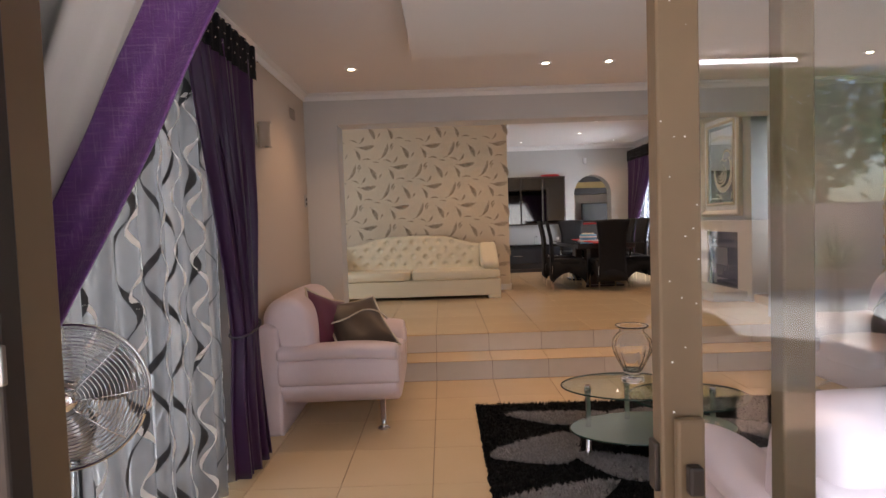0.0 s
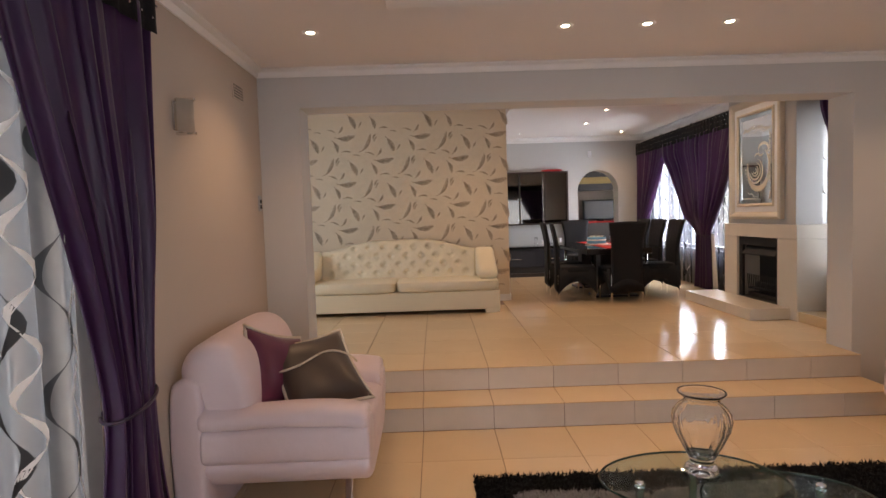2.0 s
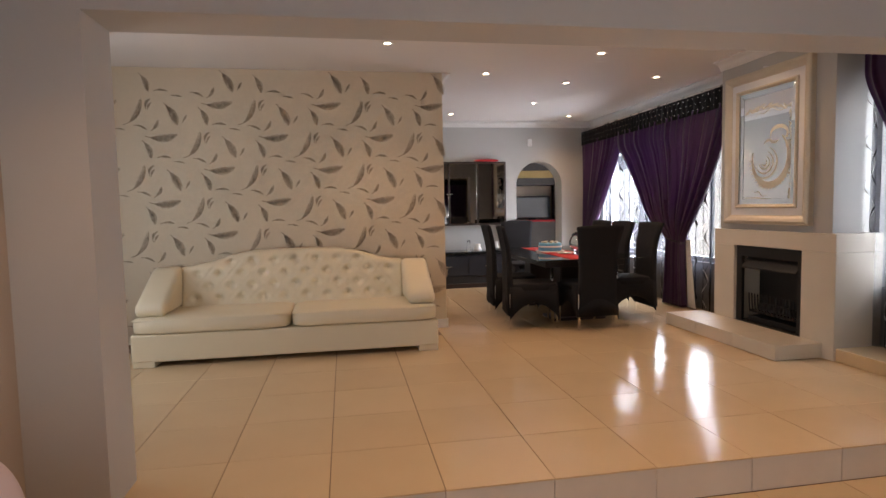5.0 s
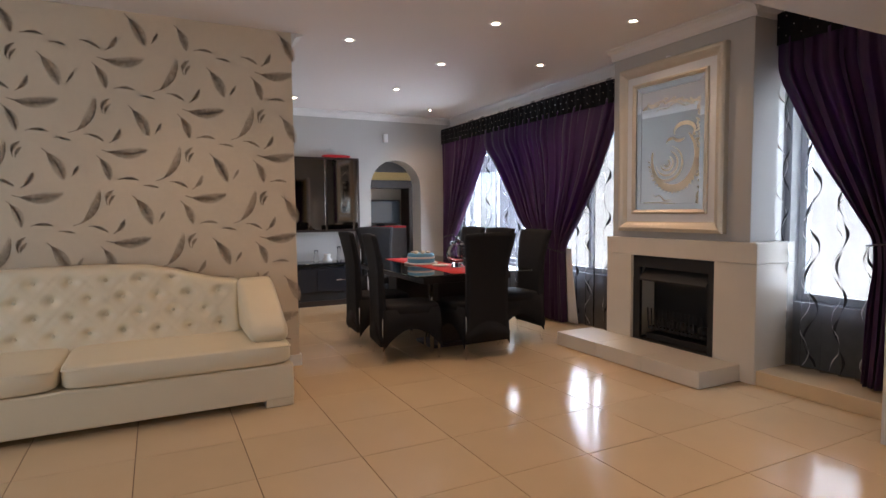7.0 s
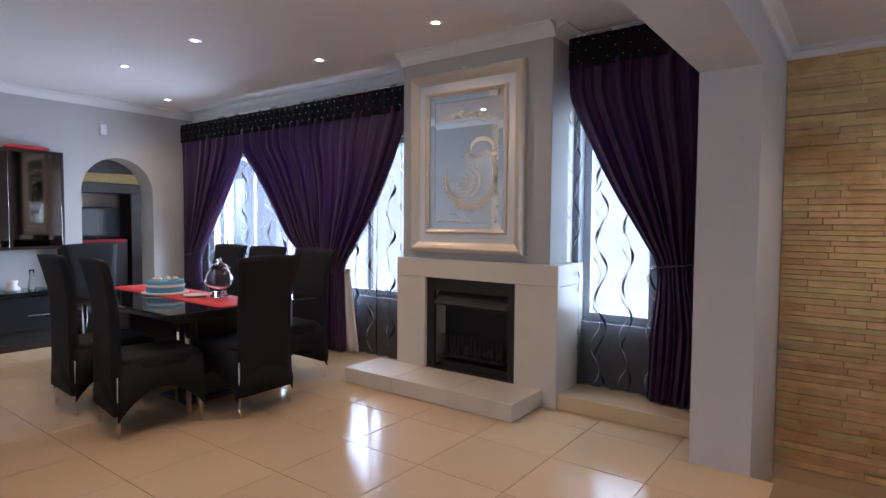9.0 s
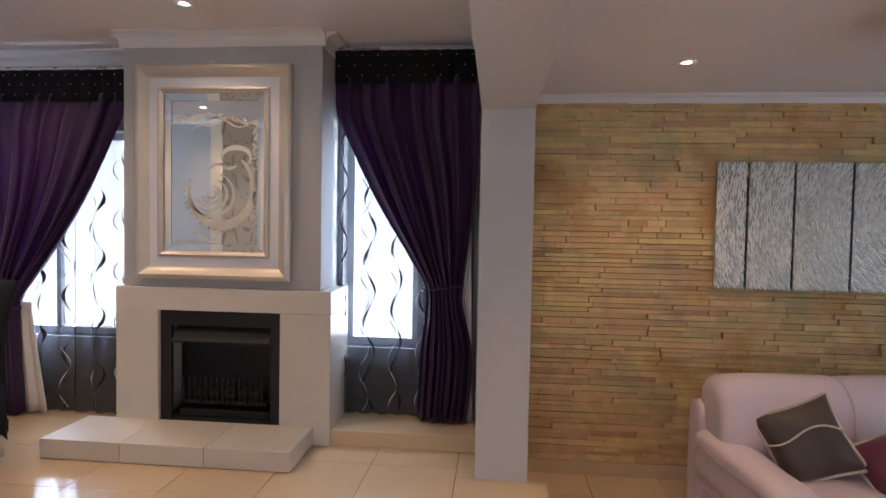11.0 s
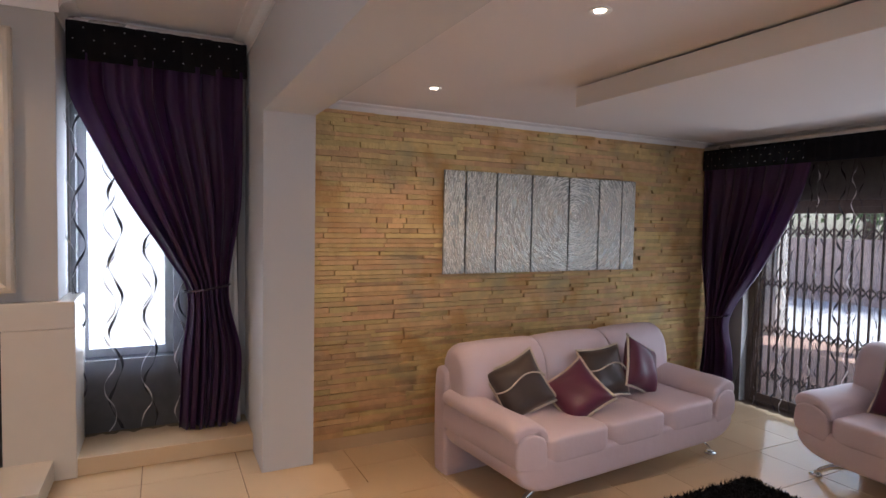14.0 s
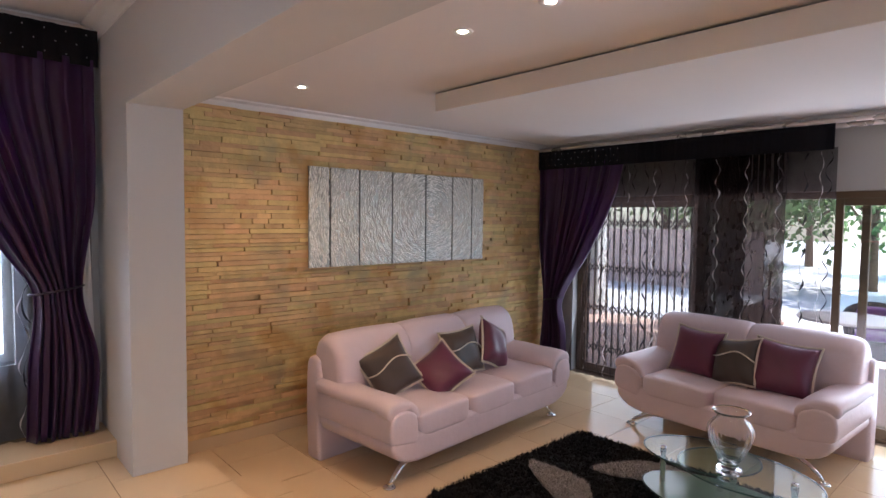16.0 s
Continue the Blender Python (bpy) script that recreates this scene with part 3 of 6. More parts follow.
curtain_sheet("purple_drape", M_PURPLE, west, 0.03, 2.42, [(0, 3.40), (0.8, 3.26), (1.6, 3.38), (2.4, 3.45)], [(0, 3.00), (0.45, 2.98), (0.84, 3.02), (1.3, 2.90), (1.9, 2.68), (2.42, 2.52)], 8, 0.035, cur, depth=0.13)
tieback(west, 2.99, 3.27, 0.86, 0.13, cur, 0.03)
voi = thing("pale_voile_curtain", "sheer pale grey voile with black and white wavy bands", "curtain")
curtain_sheet("voile_sheet", M_VOILE, west, 0.02, 2.40, [(0, 1.10)], [(0, 3.02)], 10, 0.034, voi, nu=300, nv=10, depth=0.06, thick=0)
wave_ribbons("black_band", M_WAVE_B, west, 0.05, 2.36, [(1.42 + 0.205 * k + 0.03 * math.sin(5 * k), 1.3 * k) for k in range(8)], voi, 10, 0.034, 1.10, 3.02, 0.06, 0.011, 0.032, 0.42)
wave_ribbons("white_band", M_WAVE_W, west, 0.05, 2.36, [(1.46 + 0.205 * k + 0.03 * math.sin(5 * k), 1.3 * k + 2.5) for k in range(8)], voi, 10, 0.034, 1.10, 3.02, 0.06, 0.009, 0.022, 0.25)

# front sliding doors, stone wall end
cur = thing("front_curtain", "dark purple curtain tied back beside the stone wall", "curtain")
rail(front, -1.2, 4.31, 2.622, cur, 0.12)
rail(front, -1.2, 4.31, 2.590, cur, 0.05)
curtain_sheet("valance", M_VALANCE, front, 2.39, 2.60, [(0, 4.30)], [(0, 1.28)], 30, 0.010, cur, nu=200, nv=4, depth=0.15)
beads(front, 3.2, 4.28, 2.39, 2.60, 0.18, 0.09, cur)
curtain_sheet("purple_drape", M_PURPLE, front, 0.03, 2.45, [(0, 4.26), (0.85, 4.20), (1.5, 4.28), (2.4, 4.30)], [(0, 3.86), (0.5, 3.90), (0.86, 3.95), (1.41, 3.62), (2.04, 3.30), (2.45, 3.18)], 9, 0.035, cur, depth=0.12)
tieback(front, 3.93, 4.20, 0.86, 0.12, cur, -0.03)
voi = thing("charcoal_voile_curtain", "sheer charcoal voile with wavy bands over the sliding doors", "curtain")
curtain_sheet("voile_sheet", M_VOILE_DARK, front, 0.02, 2.42, [(0, 3.92), (2.4, 3.40)], [(0, 1.27)], 20, 0.020, voi, nu=220, nv=10, depth=0.06, thick=0)
curtain_sheet("voile_gather", M_VOILE_GATHER, front, 0.02, 2.42, [(0, 2.46)], [(0, 1.98)], 11, 0.020, voi, nu=140, nv=8, depth=0.02, thick=0)
curtain_sheet("voile_gather", M_VOILE_GATHER, front, 0.02, 2.42, [(0, 2.44)], [(0, 1.66)], 14, 0.018, voi, nu=150, nv=8, depth=-0.02, thick=0, phase=1.0)
for k in range(17):
    st = [(1.33 + 0.145 * k + 0.03 * math.sin(7 * k), 1.1 * k)]
    wave_ribbons("black_band", M_WAVE_B, front, 0.05, 2.38, st, voi, 20, 0.020, 3.80, 1.27, 0.06, 0.006 if k % 2 else 0.004, 0.016, 0.24 + 0.04 * (k % 3))
    if k % 2 == 0:
        wave_ribbons("white_band", M_WAVE_W, front, 0.05, 2.38, [(st[0][0] + 0.05, 1.1 * k + 2.2)], voi, 20, 0.020, 3.80, 1.27, 0.06, 0.004, 0.014, 0.22)

# drape beside the entrance
cur = thing("entrance_drape", "purple slub drape with white lining swept aside at the entrance", "curtain")
EDGE = [(0.0, -0.80), (0.85, -0.85), (1.10, -0.75), (1.18, -0.70), (1.30, -0.63), (1.40, -0.57), (1.51, -0.505), (1.61, -0.45), (1.71, -0.40), (1.81, -0.345), (1.95, -0.27), (2.10, -0.19), (2.30, -0.09), (2.55, 0.03)]
curtain_sheet("lining", M_LINING, front, 0.03, 2.52, [(0, -1.16)], [(z, s - 0.06) for z, s in EDGE], 5, 0.018, cur, depth=0.05)
# border colour is raised to show outside light falling on it
curtain_sheet("purple_border", M_PURPLE_LIT, front, 0.03, 2.52, [(z, s - 0.14) for z, s in EDGE], EDGE, 0.5, 0.02, cur, nu=24, depth=0.02, label="purple woven border, lightened for outside light")
curtain_sheet("purple_face", M_PURPLE, front, 0.03, 2.52, [(0, -1.16)], [(z, s - 0.04) for z, s in EDGE], 5, 0.018, cur, depth=0.09)

# dining window
cur = thing("dining_curtain", "dark purple curtains with black beaded valance over window", "curtain")
rail(east, 8.10, 11.86, 2.80, cur, 0.10)
curtain_sheet("valance", M_VALANCE, east, 2.57, 2.785, [(0, 8.10)], [(0, 11.86)], 36, 0.010, cur, nu=240, nv=4, depth=0.16)
beads(east, 8.12, 11.84, 2.57, 2.785, 0.19, 0.09, cur)
curtain_sheet("purple_drape", M_PURPLE, east, 0.37, 2.62, [(0.3, 11.86), (1.2, 11.80), (2.6, 11.86)], [(0.3, 11.45), (1.15, 11.52), (1.5, 11.28), (2.0, 10.90), (2.4, 10.64), (2.62, 10.56)], 10, 0.035, cur, depth=0.13)
tieback(east, 11.50, 11.82, 1.20, 0.13, cur, -0.03)
curtain_sheet("purple_drape", M_PURPLE, east, 0.37, 2.62, [(0.3, 8.98), (1.0, 9.02), (1.18, 9.00), (1.5, 8.76), (1.9, 8.50), (2.4, 8.24), (2.62, 8.16)], [(0.3, 9.40), (1.0, 9.34), (1.18, 9.36), (1.4, 9.74), (1.8, 10.06), (2.2, 10.40), (2.4, 10.60), (2.62, 10.64)], 20, 0.035, cur, nu=160, depth=0.14)
tieback(east, 9.00, 9.38, 1.16, 0.14, cur, 0.04)
curtain_sheet("lining", M_LINING, east, 0.37, 1.16, [(0.3, 8.80), (1.1, 8.93)], [(0.3, 9.02), (1.1, 9.06)], 2, 0.012, cur, nu=12, nv=12, depth=0.10)
voi = thing("dining_voile", "sheer voile with grey wavy bands over the dining window", "curtain")
curtain_sheet("voile_sheet", M_VOILE_EAST, east, 0.37, 2.60, [(0, 8.14)], [(0, 11.80)], 26, 0.020, voi, nu=260, nv=8, depth=0.05, thick=0)
wave_ribbons("black_band", M_WAVE_B, east, 0.40, 2.56, [(8.24 + 0.22 * k, 1.2 * k) for k in range(16)], voi, 26, 0.020, 8.14, 11.80, 0.05, 0.009, 0.04, 0.42)
wave_ribbons("white_band", M_WAVE_W, east, 0.40, 2.56, [(8.28 + 0.22 * k, 1.2 * k + 2.4) for k in range(16)], voi, 26, 0.020, 8.14, 11.80, 0.05, 0.004, 0.035, 0.36)

# window beside the fireplace
cur = thing("hearth_curtain", "dark purple curtain tied back above the tiled ledge", "curtain")
rail(east, 5.74, 6.73, 2.91, cur, 0.10)
curtain_sheet("valance", M_VALANCE, east, 2.68, 2.895, [(0, 5.75)], [(0, 6.72)], 10, 0.010, cur, nu=80, nv=4, depth=0.16)
beads(east, 5.78, 6.70, 2.68, 2.895, 0.19, 0.10, cur)
curtain_sheet("purple_drape", M_PURPLE, east, 0.46, 2.72, [(0.4, 5.82), (0.9, 5.78), (1.33, 5.86), (1.9, 5.78), (2.6, 5.77)], [(0.4, 6.14), (0.9, 6.12), (1.33, 6.09), (1.54, 6.20), (1.9, 6.42), (2.31, 6.63), (2.5, 6.71), (2.68, 6.72)], 8, 0.035, cur, depth=0.14)
tieback(east, 5.85, 6.11, 1.35, 0.14, cur, -0.02)
curtain_sheet("lining", M_LINING, east, 0.45, 1.75, [(0.4, 5.77), (1.7, 5.80)], [(0.4, 5.84), (1.2, 5.86), (1.7, 5.81)], 1, 0.008, cur, nu=12, nv=14, depth=0.10)
voi = thing("hearth_voile", "sheer voile with grey wavy bands over the narrow window", "curtain")
curtain_sheet("voile_sheet", M_VOILE_EAST, east, 0.46, 2.66, [(0, 5.78)], [(0, 6.72)], 8, 0.018, voi, nu=100, nv=8, depth=0.05, thick=0)
wave_ribbons("black_band", M_WAVE_B, east, 0.48, 2.60, [(5.92 + 0.19 * k, 1.4 * k) for k in range(5)], voi, 8, 0.018, 5.78, 6.72, 0.05, 0.008, 0.035, 0.42)
wave_ribbons("white_band", M_WAVE_W, east, 0.48, 2.60, [(5.95 + 0.19 * k, 1.4 * k + 2.4) for k in range(5)], voi, 8, 0.018, 5.78, 6.72, 0.05, 0.004, 0.03, 0.34)


# ---- sofas ----
def soft_outline(pts, k=4):
    """A closed Catmull-Rom curve through the given corners."""
    out, n = [], len(pts)
    for i in range(n):
        p0, p1, p2, p3 = (Vector(pts[(i + d) % n]) for d in (-1, 0, 1, 2))
        for j in range(k):
            t = j / k
            out.append(0.5 * (2 * p1 + (p2 - p0) * t + (2 * p0 - 5 * p1 + 4 * p2 - p3) * t * t + (3 * p1 - p0 - 3 * p2 + p3) * t ** 3))
    return out


def loft(outline, axis, lo, hi, ra, rb, warp=None, mid=10, steps=5):
    """An upholstered form: an outline carried from lo to hi with rounded ends."""
    xs_, zs_ = [p[0] for p in outline], [p[1] for p in outline]
    cx, cz, hx, hz = (min(xs_) + max(xs_)) / 2, (min(zs_) + max(zs_)) / 2, (max(xs_) - min(xs_)) / 2, (max(zs_) - min(zs_)) / 2
    st = [(lo + ra * (1 - math.cos(a)), ra * (1 - math.sin(a))) for a in [math.pi / 2 * i / steps for i in range(steps)]]
    st += [(lo + ra + (hi - rb - lo - ra) * i / mid, 0.0) for i in range(mid + 1)]
    st += [(hi - rb * (1 - math.cos(a)), rb * (1 - math.sin(a))) for a in [math.pi / 2 * (1 - (i + 1) / steps) for i in range(steps)]]
    out = bmesh.new()
    rings = []
    for q, d in st:
        ring = []
        for p in outline:
            a, b = cx + (p[0] - cx) * (1 - d / hx), cz + (p[1] - cz) * (1 - min(d / hz, 0.95))
            co = Vector((q, a, b) if axis == "x" else (a, q, b))
            ring.append(out.verts.new(warp(co) if warp else co))
        rings.append(ring)
    n = len(outline)
    for r, t in zip(rings, rings[1:]):
        for i in range(n):
            k = (i + 1) % n
            out.faces.new((r[i], r[k], t[k], t[i]))
    out.faces.new(rings[0])
    out.faces.new(rings[-1][::-1])
    bmesh.ops.recalc_face_normals(out, faces=out.faces[:])
    return out


ARM_LOBE = [(0.0, 0.315), (0.0, 0.46), (0.03, 0.51), (0.10, 0.54), (0.17, 0.54), (0.224, 0.51), (0.240, 0.45), (0.240, 0.385), (0.212, 0.338), (0.09, 0.316)]
ARM_PAD = [(-0.026, 0.475), (-0.030, 0.51), (-0.005, 0.562), (0.06, 0.602), (0.14, 0.620), (0.205, 0.614), (0.246, 0.585), (0.250, 0.54), (0.225, 0.520), (0.13, 0.548), (0.05, 0.532), (0.002, 0.488)]
BACK_ROLL = [(0.13, 0.44), (0.075, 0.57), (0.085, 0.73), (0.125, 0.85), (0.205, 0.925), (0.31, 0.935), (0.395, 0.885), (0.43, 0.80), (0.405, 0.71), (0.33, 0.64), (0.29, 0.44)]
BACK_SLAB = [(0.325, 0.0), (0.44, 0.0), (0.462, 0.06), (0.478, 0.40), (0.465, 0.70), (0.42, 0.765), (0.35, 0.76), (0.31, 0.66), (0.305, 0.06)]


def leather_sofa(name, label, width, seats, m, group="pink leather suite"):
    s = thing(name, label, "armchair" if seats == 1 else "sofa", m, group)
    w, arm = width / 2, 0.23
    rnd = random.Random(seats)
    hull = [(w - 0.16, 0.372), (w - 0.06, 0.366), (w - 0.014, 0.330), (w - 0.016, 0.285), (w - 0.055, 0.235), (w - 0.12, 0.195), (w - 0.22, 0.172), (w - 0.40, 0.165)]
    part("base", loft(soft_outline(hull + [(-x, z) for x, z in hull[::-1]], 3), "y", -0.496, 0.33, 0.035, 0.02), M_PINK, s, "boat-shaped leather base", smooth=True)
    part("back_panel", loft(soft_outline(BACK_SLAB, 3), "x", -w, w, 0.03, 0.03), M_PINK, s, smooth=True)
    def droop(v):
        return Vector((v.x, v.y, v.z - 0.6 * max(0.0, -0.30 - v.y) ** 2 + 0.004 * math.sin(11 * v.y + 7 * v.x)))
    for q in (-1, 1):
        a = w - arm
        lobe = [(q * (a + e), z) for e, z in soft_outline(ARM_LOBE)]
        pad = [(q * (a + e), z) for e, z in soft_outline(ARM_PAD)]
        part("arm", loft(lobe, "y", -0.500, 0.33, 0.018, 0.02), M_PINK, s, "rounded leather arm", smooth=True)
        part("arm_pad", loft(pad, "y", -0.488, 0.335, 0.025, 0.03, droop, 14), M_PINK, s, "padded rolled armrest", smooth=True)
    inner = width - 2 * arm
    sw = inner / seats
    for i in range(seats):
        c = -inner / 2 + sw * (i + 0.5)
        bm = squad((c, -0.105, 0.402), (sw / 2 + 0.003, 0.398, 0.090), 8, 40, 26)
        for v in bm.verts:
            if v.co.z > 0.42:
                v.co.z += 0.018 * (1 - ((v.co.x - c) / (sw / 2)) ** 2) + 0.003 * math.sin(17 * v.co.x + 13 * v.co.y)
        part("seat_cushion", bm, M_PINK, s, smooth=True)
    bw = (width - 0.06) / seats
    for i in range(seats):
        c = -(width - 0.06) / 2 + bw * (i + 0.5)
        ph = rnd.uniform(0, 6)
        def pucker(v):
            k = math.sin(26 * v.x + ph + 5 * v.z) * max(0.0, 1 - 2.2 * abs(abs(v.x - c) - bw / 2) / 0.30)
            return Vector((v.x, v.y - 0.006 * k, v.z + 0.007 * k + 0.012 * (1 - ((v.x - c) / (bw / 2)) ** 2)))
        part("back_cushion", loft(soft_outline(BACK_ROLL), "x", c - bw / 2, c + bw / 2, 0.075 if i == 0 else 0.022, 0.075 if i == seats - 1 else 0.022, pucker, 26), M_PINK, s, smooth=True)
    for q in (-1, 1):
        pts = [(q * (w - d), y, z) for d, y, z in ((0.50, -0.33, 0.163), (0.38, -0.34, 0.158), (0.28, -0.35, 0.138), (0.19, -0.36, 0.098), (0.125, -0.368, 0.05), (0.09, -0.37, 0.012))]
        leg = part("front_leg", tube(pts, [0.012, 0.019, 0.021, 0.020, 0.019, 0.019], 14), M_CHROME, s, "bowed chrome leg", smooth=True)
        part("foot_disc", lathe([(0.0001, 0.016), (0.034, 0.014), (0.044, 0.006), (0.044, 0.0), (0.0001, 0.0)], 24, (q * (w - 0.09), -0.37, 0)), M_CHROME, leg, smooth=True)
    return s


leather_sofa("leather_sofa", "pale pink leather three-seat sofa with chrome legs", 2.16, 3, pose(3.37, 3.35, 0, 0, 0, -85))
leather_sofa("leather_loveseat", "pale pink leather two-seat sofa with chrome legs", 1.66, 2, pose(1.74, 1.62, 0, 0, 0, 177.5))
leather_sofa("leather_armchair", "pale pink leather armchair beside the taupe wall", 1.10, 1, pose(-0.80, 4.28, 0, 0, 0, 91))


def pillow(material, m, size=0.43, wave=False, label=""):
    """A scatter cushion: pinched corners, piped edge, some with a stitched wave."""
    p = thing("scatter_cushion", label, "cushion", m, "scatter cushions")
    out = bmesh.new()
    n, h = 14, size / 2
    def at(i, j, side):
        u, v = -1 + 2 * i / n, -1 + 2 * j / n
        x = u * h * (1 - 0.11 * (1 - v * v))
        z = v * h * (1 - 0.11 * (1 - u * u))
        t = 0.085 * ((1 - u ** 4) * (1 - v ** 4)) ** 0.6 * (1 + 0.08 * math.sin(5 * u + 3 * v))
        return Vector((x, side * t, z))
    for side in (-1, 1):
        g = [[out.verts.new(at(i, j, side)) for i in range(n + 1)] for j in range(n + 1)]
        for j in range(n):
            for i in range(n):
                f = (g[j][i], g[j][i + 1], g[j + 1][i + 1], g[j + 1][i])
                out.faces.new(f if side < 0 else f[::-1])
    bmesh.ops.remove_doubles(out, verts=out.verts[:], dist=1e-5)
    part("cover", out, material, p, smooth=True)
    rim = [at(i, 0, 0) for i in range(n)] + [at(n, j, 0) for j in range(n)] + [at(n - i, n, 0) for i in range(n)] + [at(0, n - j, 0) for j in range(n)]
    part("piping", tube(rim, 0.011, 6, closed=True), M_PIPING, p, "cream striped piping", smooth=True)
    if wave:
        for side in (-1, 1):
            pts = []
            for i in range(21):
                u = -0.95 + 1.9 * i / 20
                v = 0.15 + 0.22 * math.sin(2.6 * u + 0.5) - 0.25 * u
                t = 0.085 * ((1 - u ** 4) * (1 - v ** 4)) ** 0.6
                pts.append((u * h, side * (t * 1.05 + 0.002), v * h))
            part("wave_stripe", tube(pts, 0.006, 6), M_PIPING, p, "cream stitched wave", smooth=True)
    return p


PL, PO = "plum satin scatter cushion with cream piping", "dark taupe satin scatter cushion with cream wave"
# three-seat sofa
pillow(M_OLIVE, pose(3.30, 4.02, 0.67, -24, -24, -98), 0.40, True, PO)
pillow(M_PLUM, pose(3.16, 3.64, 0.62, -44, -34, -104), 0.38, False, PL)
pillow(M_OLIVE, pose(3.34, 3.24, 0.68, -20, -4, -92), 0.39, True, PO)
pillow(M_PLUM, pose(3.32, 2.88, 0.69, -18, 26, -80), 0.40, False, PL)
# two-seat sofa
pillow(M_PLUM, pose(2.06, 1.69, 0.68, -20, 3, 176), 0.42, False, PL)
pillow(M_OLIVE, pose(1.72, 1.74, 0.67, -24, -10, 165), 0.39, True, PO)
pillow(M_PLUM, pose(1.38, 1.72, 0.67, -22, 6, 190), 0.44, False, PL)
# armchair
pillow(M_PLUM, pose(-0.86, 4.14, 0.69, -16, 20, 62), 0.46, False, PL)
pillow(M_OLIVE, pose(-0.63, 4.20, 0.66, -46, -4, 36), 0.49, True, PO)


# ---- tufted sofa ----
def tufted_sofa(m):
    s = thing("tufted_sofa", "cream leather sofa with buttoned camel back against wallpaper", "sofa", m)
    w, zb = 1.25, 0.0
    part("base", box((-w, -0.45, 0.045), (w, 0.42, 0.27), 0.015, seg=3), M_CREAM, s, smooth=False)
    for q in (-1, 1):
        part("foot", box((q * (w - 0.09) - 0.085, -0.445, 0), (q * (w - 0.09) + 0.085, -0.28, 0.05), 0.006), M_CREAM, s)
        part("foot", box((q * (w - 0.09) - 0.085, 0.25, 0), (q * (w - 0.09) + 0.085, 0.41, 0.05), 0.006), M_CREAM, s)
        c = part("seat_cushion", squad((q * w / 2, -0.13, 0.335), (w / 2 - 0.002, 0.335, 0.066), 9), M_CREAM, s, smooth=True)
        part("piping", tube([(q * w / 2 + (w / 2 - 0.02) * math.cos(a) / max(abs(math.cos(a)), abs(math.sin(a))), -0.13 + 0.325 * math.sin(a) / max(abs(math.cos(a)), abs(math.sin(a))), 0.385) for a in [2 * math.pi * i / 48 for i in range(48)]], 0.006, 6, closed=True), M_CREAM, c, smooth=True)
        arm = extrude_profile([(-0.34, 0.40), (-0.36, 0.45), (-0.34, 0.50), (-0.26, 0.54), (0.12, 0.74), (0.22, 0.76), (0.28, 0.72), (0.28, 0.40)], "x", q * (w - 0.005) if q < 0 else w - 0.25, q * (w - 0.25) if q < 0 else w - 0.005, 0.045, seg=4)
        part("arm", arm, M_CREAM, s, smooth=True)
    # buttoned back
    bw, z0 = w - 0.24, 0.36
    def top(x):
        return 0.74 + 0.145 * math.exp(-((x / 0.75) ** 4))
    buttons = []
    for r, z in enumerate((0.46, 0.57, 0.68, 0.79)):
        k = 10 if r % 2 == 0 else 9
        for i in range(k):
            x = (i - (k - 1) / 2) * 0.195
            if z < top(x) - 0.05:
                buttons.append((x, z))
    out = bmesh.new()
    nx, nz = 150, 42
    fr, bk = [], []
    for j in range(nz + 1):
        fr.append([]), bk.append([])
        for i in range(nx + 1):
            x = -bw + 2 * bw * i / nx
            t = top(x)
            z = z0 + (t - z0) * j / nz
            edge = min(1, (t - z) / 0.05, (x + bw) / 0.03 + 0.01, (bw - x) / 0.03 + 0.01)
            y = 0.16 + 0.10 * (z - z0) / 0.5 - 0.035 * math.sqrt(max(edge, 0)) - 0.012
            dip = 0.0
            for bx, bz in buttons:
                r2 = ((x - bx) / 0.05) ** 2 + ((z - bz) / 0.045) ** 2
                if r2 < 9:
                    dip += 0.075 * math.exp(-math.sqrt(r2) * 1.5)
            # pleats run along the diamonds
            a, b = (x / 0.195 + (z - 0.46) / 0.22), (x / 0.195 - (z - 0.46) / 0.22)
            fa, fb = abs(((a + 0.5) % 1) - 0.5), abs(((b + 0.5) % 1) - 0.5)
            dip += 0.0065 * (math.exp(-(fa / 0.06) ** 2) + math.exp(-(fb / 0.06) ** 2)) * max(min(edge, 1), 0)
            fr[-1].append(out.verts.new((x, y + min(dip, 0.06) * max(min(edge, 1), 0), z)))
            bk[-1].append(out.verts.new((x, 0.40, z)))
    for j in range(nz):
        for i in range(nx):
            out.faces.new((fr[j][i], fr[j][i + 1], fr[j + 1][i + 1], fr[j + 1][i]))
            out.faces.new((bk[j][i + 1], bk[j][i], bk[j + 1][i], bk[j + 1][i + 1]))
    for i in range(nx):
        out.faces.new((fr[nz][i], fr[nz][i + 1], bk[nz][i + 1], bk[nz][i]))
    for j in range(nz):
        out.faces.new((fr[j + 1][0], bk[j + 1][0], bk[j][0], fr[j][0]))
        out.faces.new((fr[j][nx], bk[j][nx], bk[j + 1][nx], fr[j + 1][nx]))
    back = part("backrest", out, M_CREAM, s, "deep-buttoned camel backrest", smooth=True)
    me = None
    for bx, bz in buttons:
        if me is None:
            b = part("button", squad((0, 0, 0), (0.013, 0.007, 0.013), 2, 12, 6), M_CREAM, back, smooth=True)
            me = b.data
        else:
            b = new("button", me)
            b.parent = back
        b.location = (bx, 0.16 + 0.10 * (bz - z0) / 0.5 - 0.047 + 0.054, bz)
    return s


tufted_sofa(pose(-0.43, 8.24, ZT))


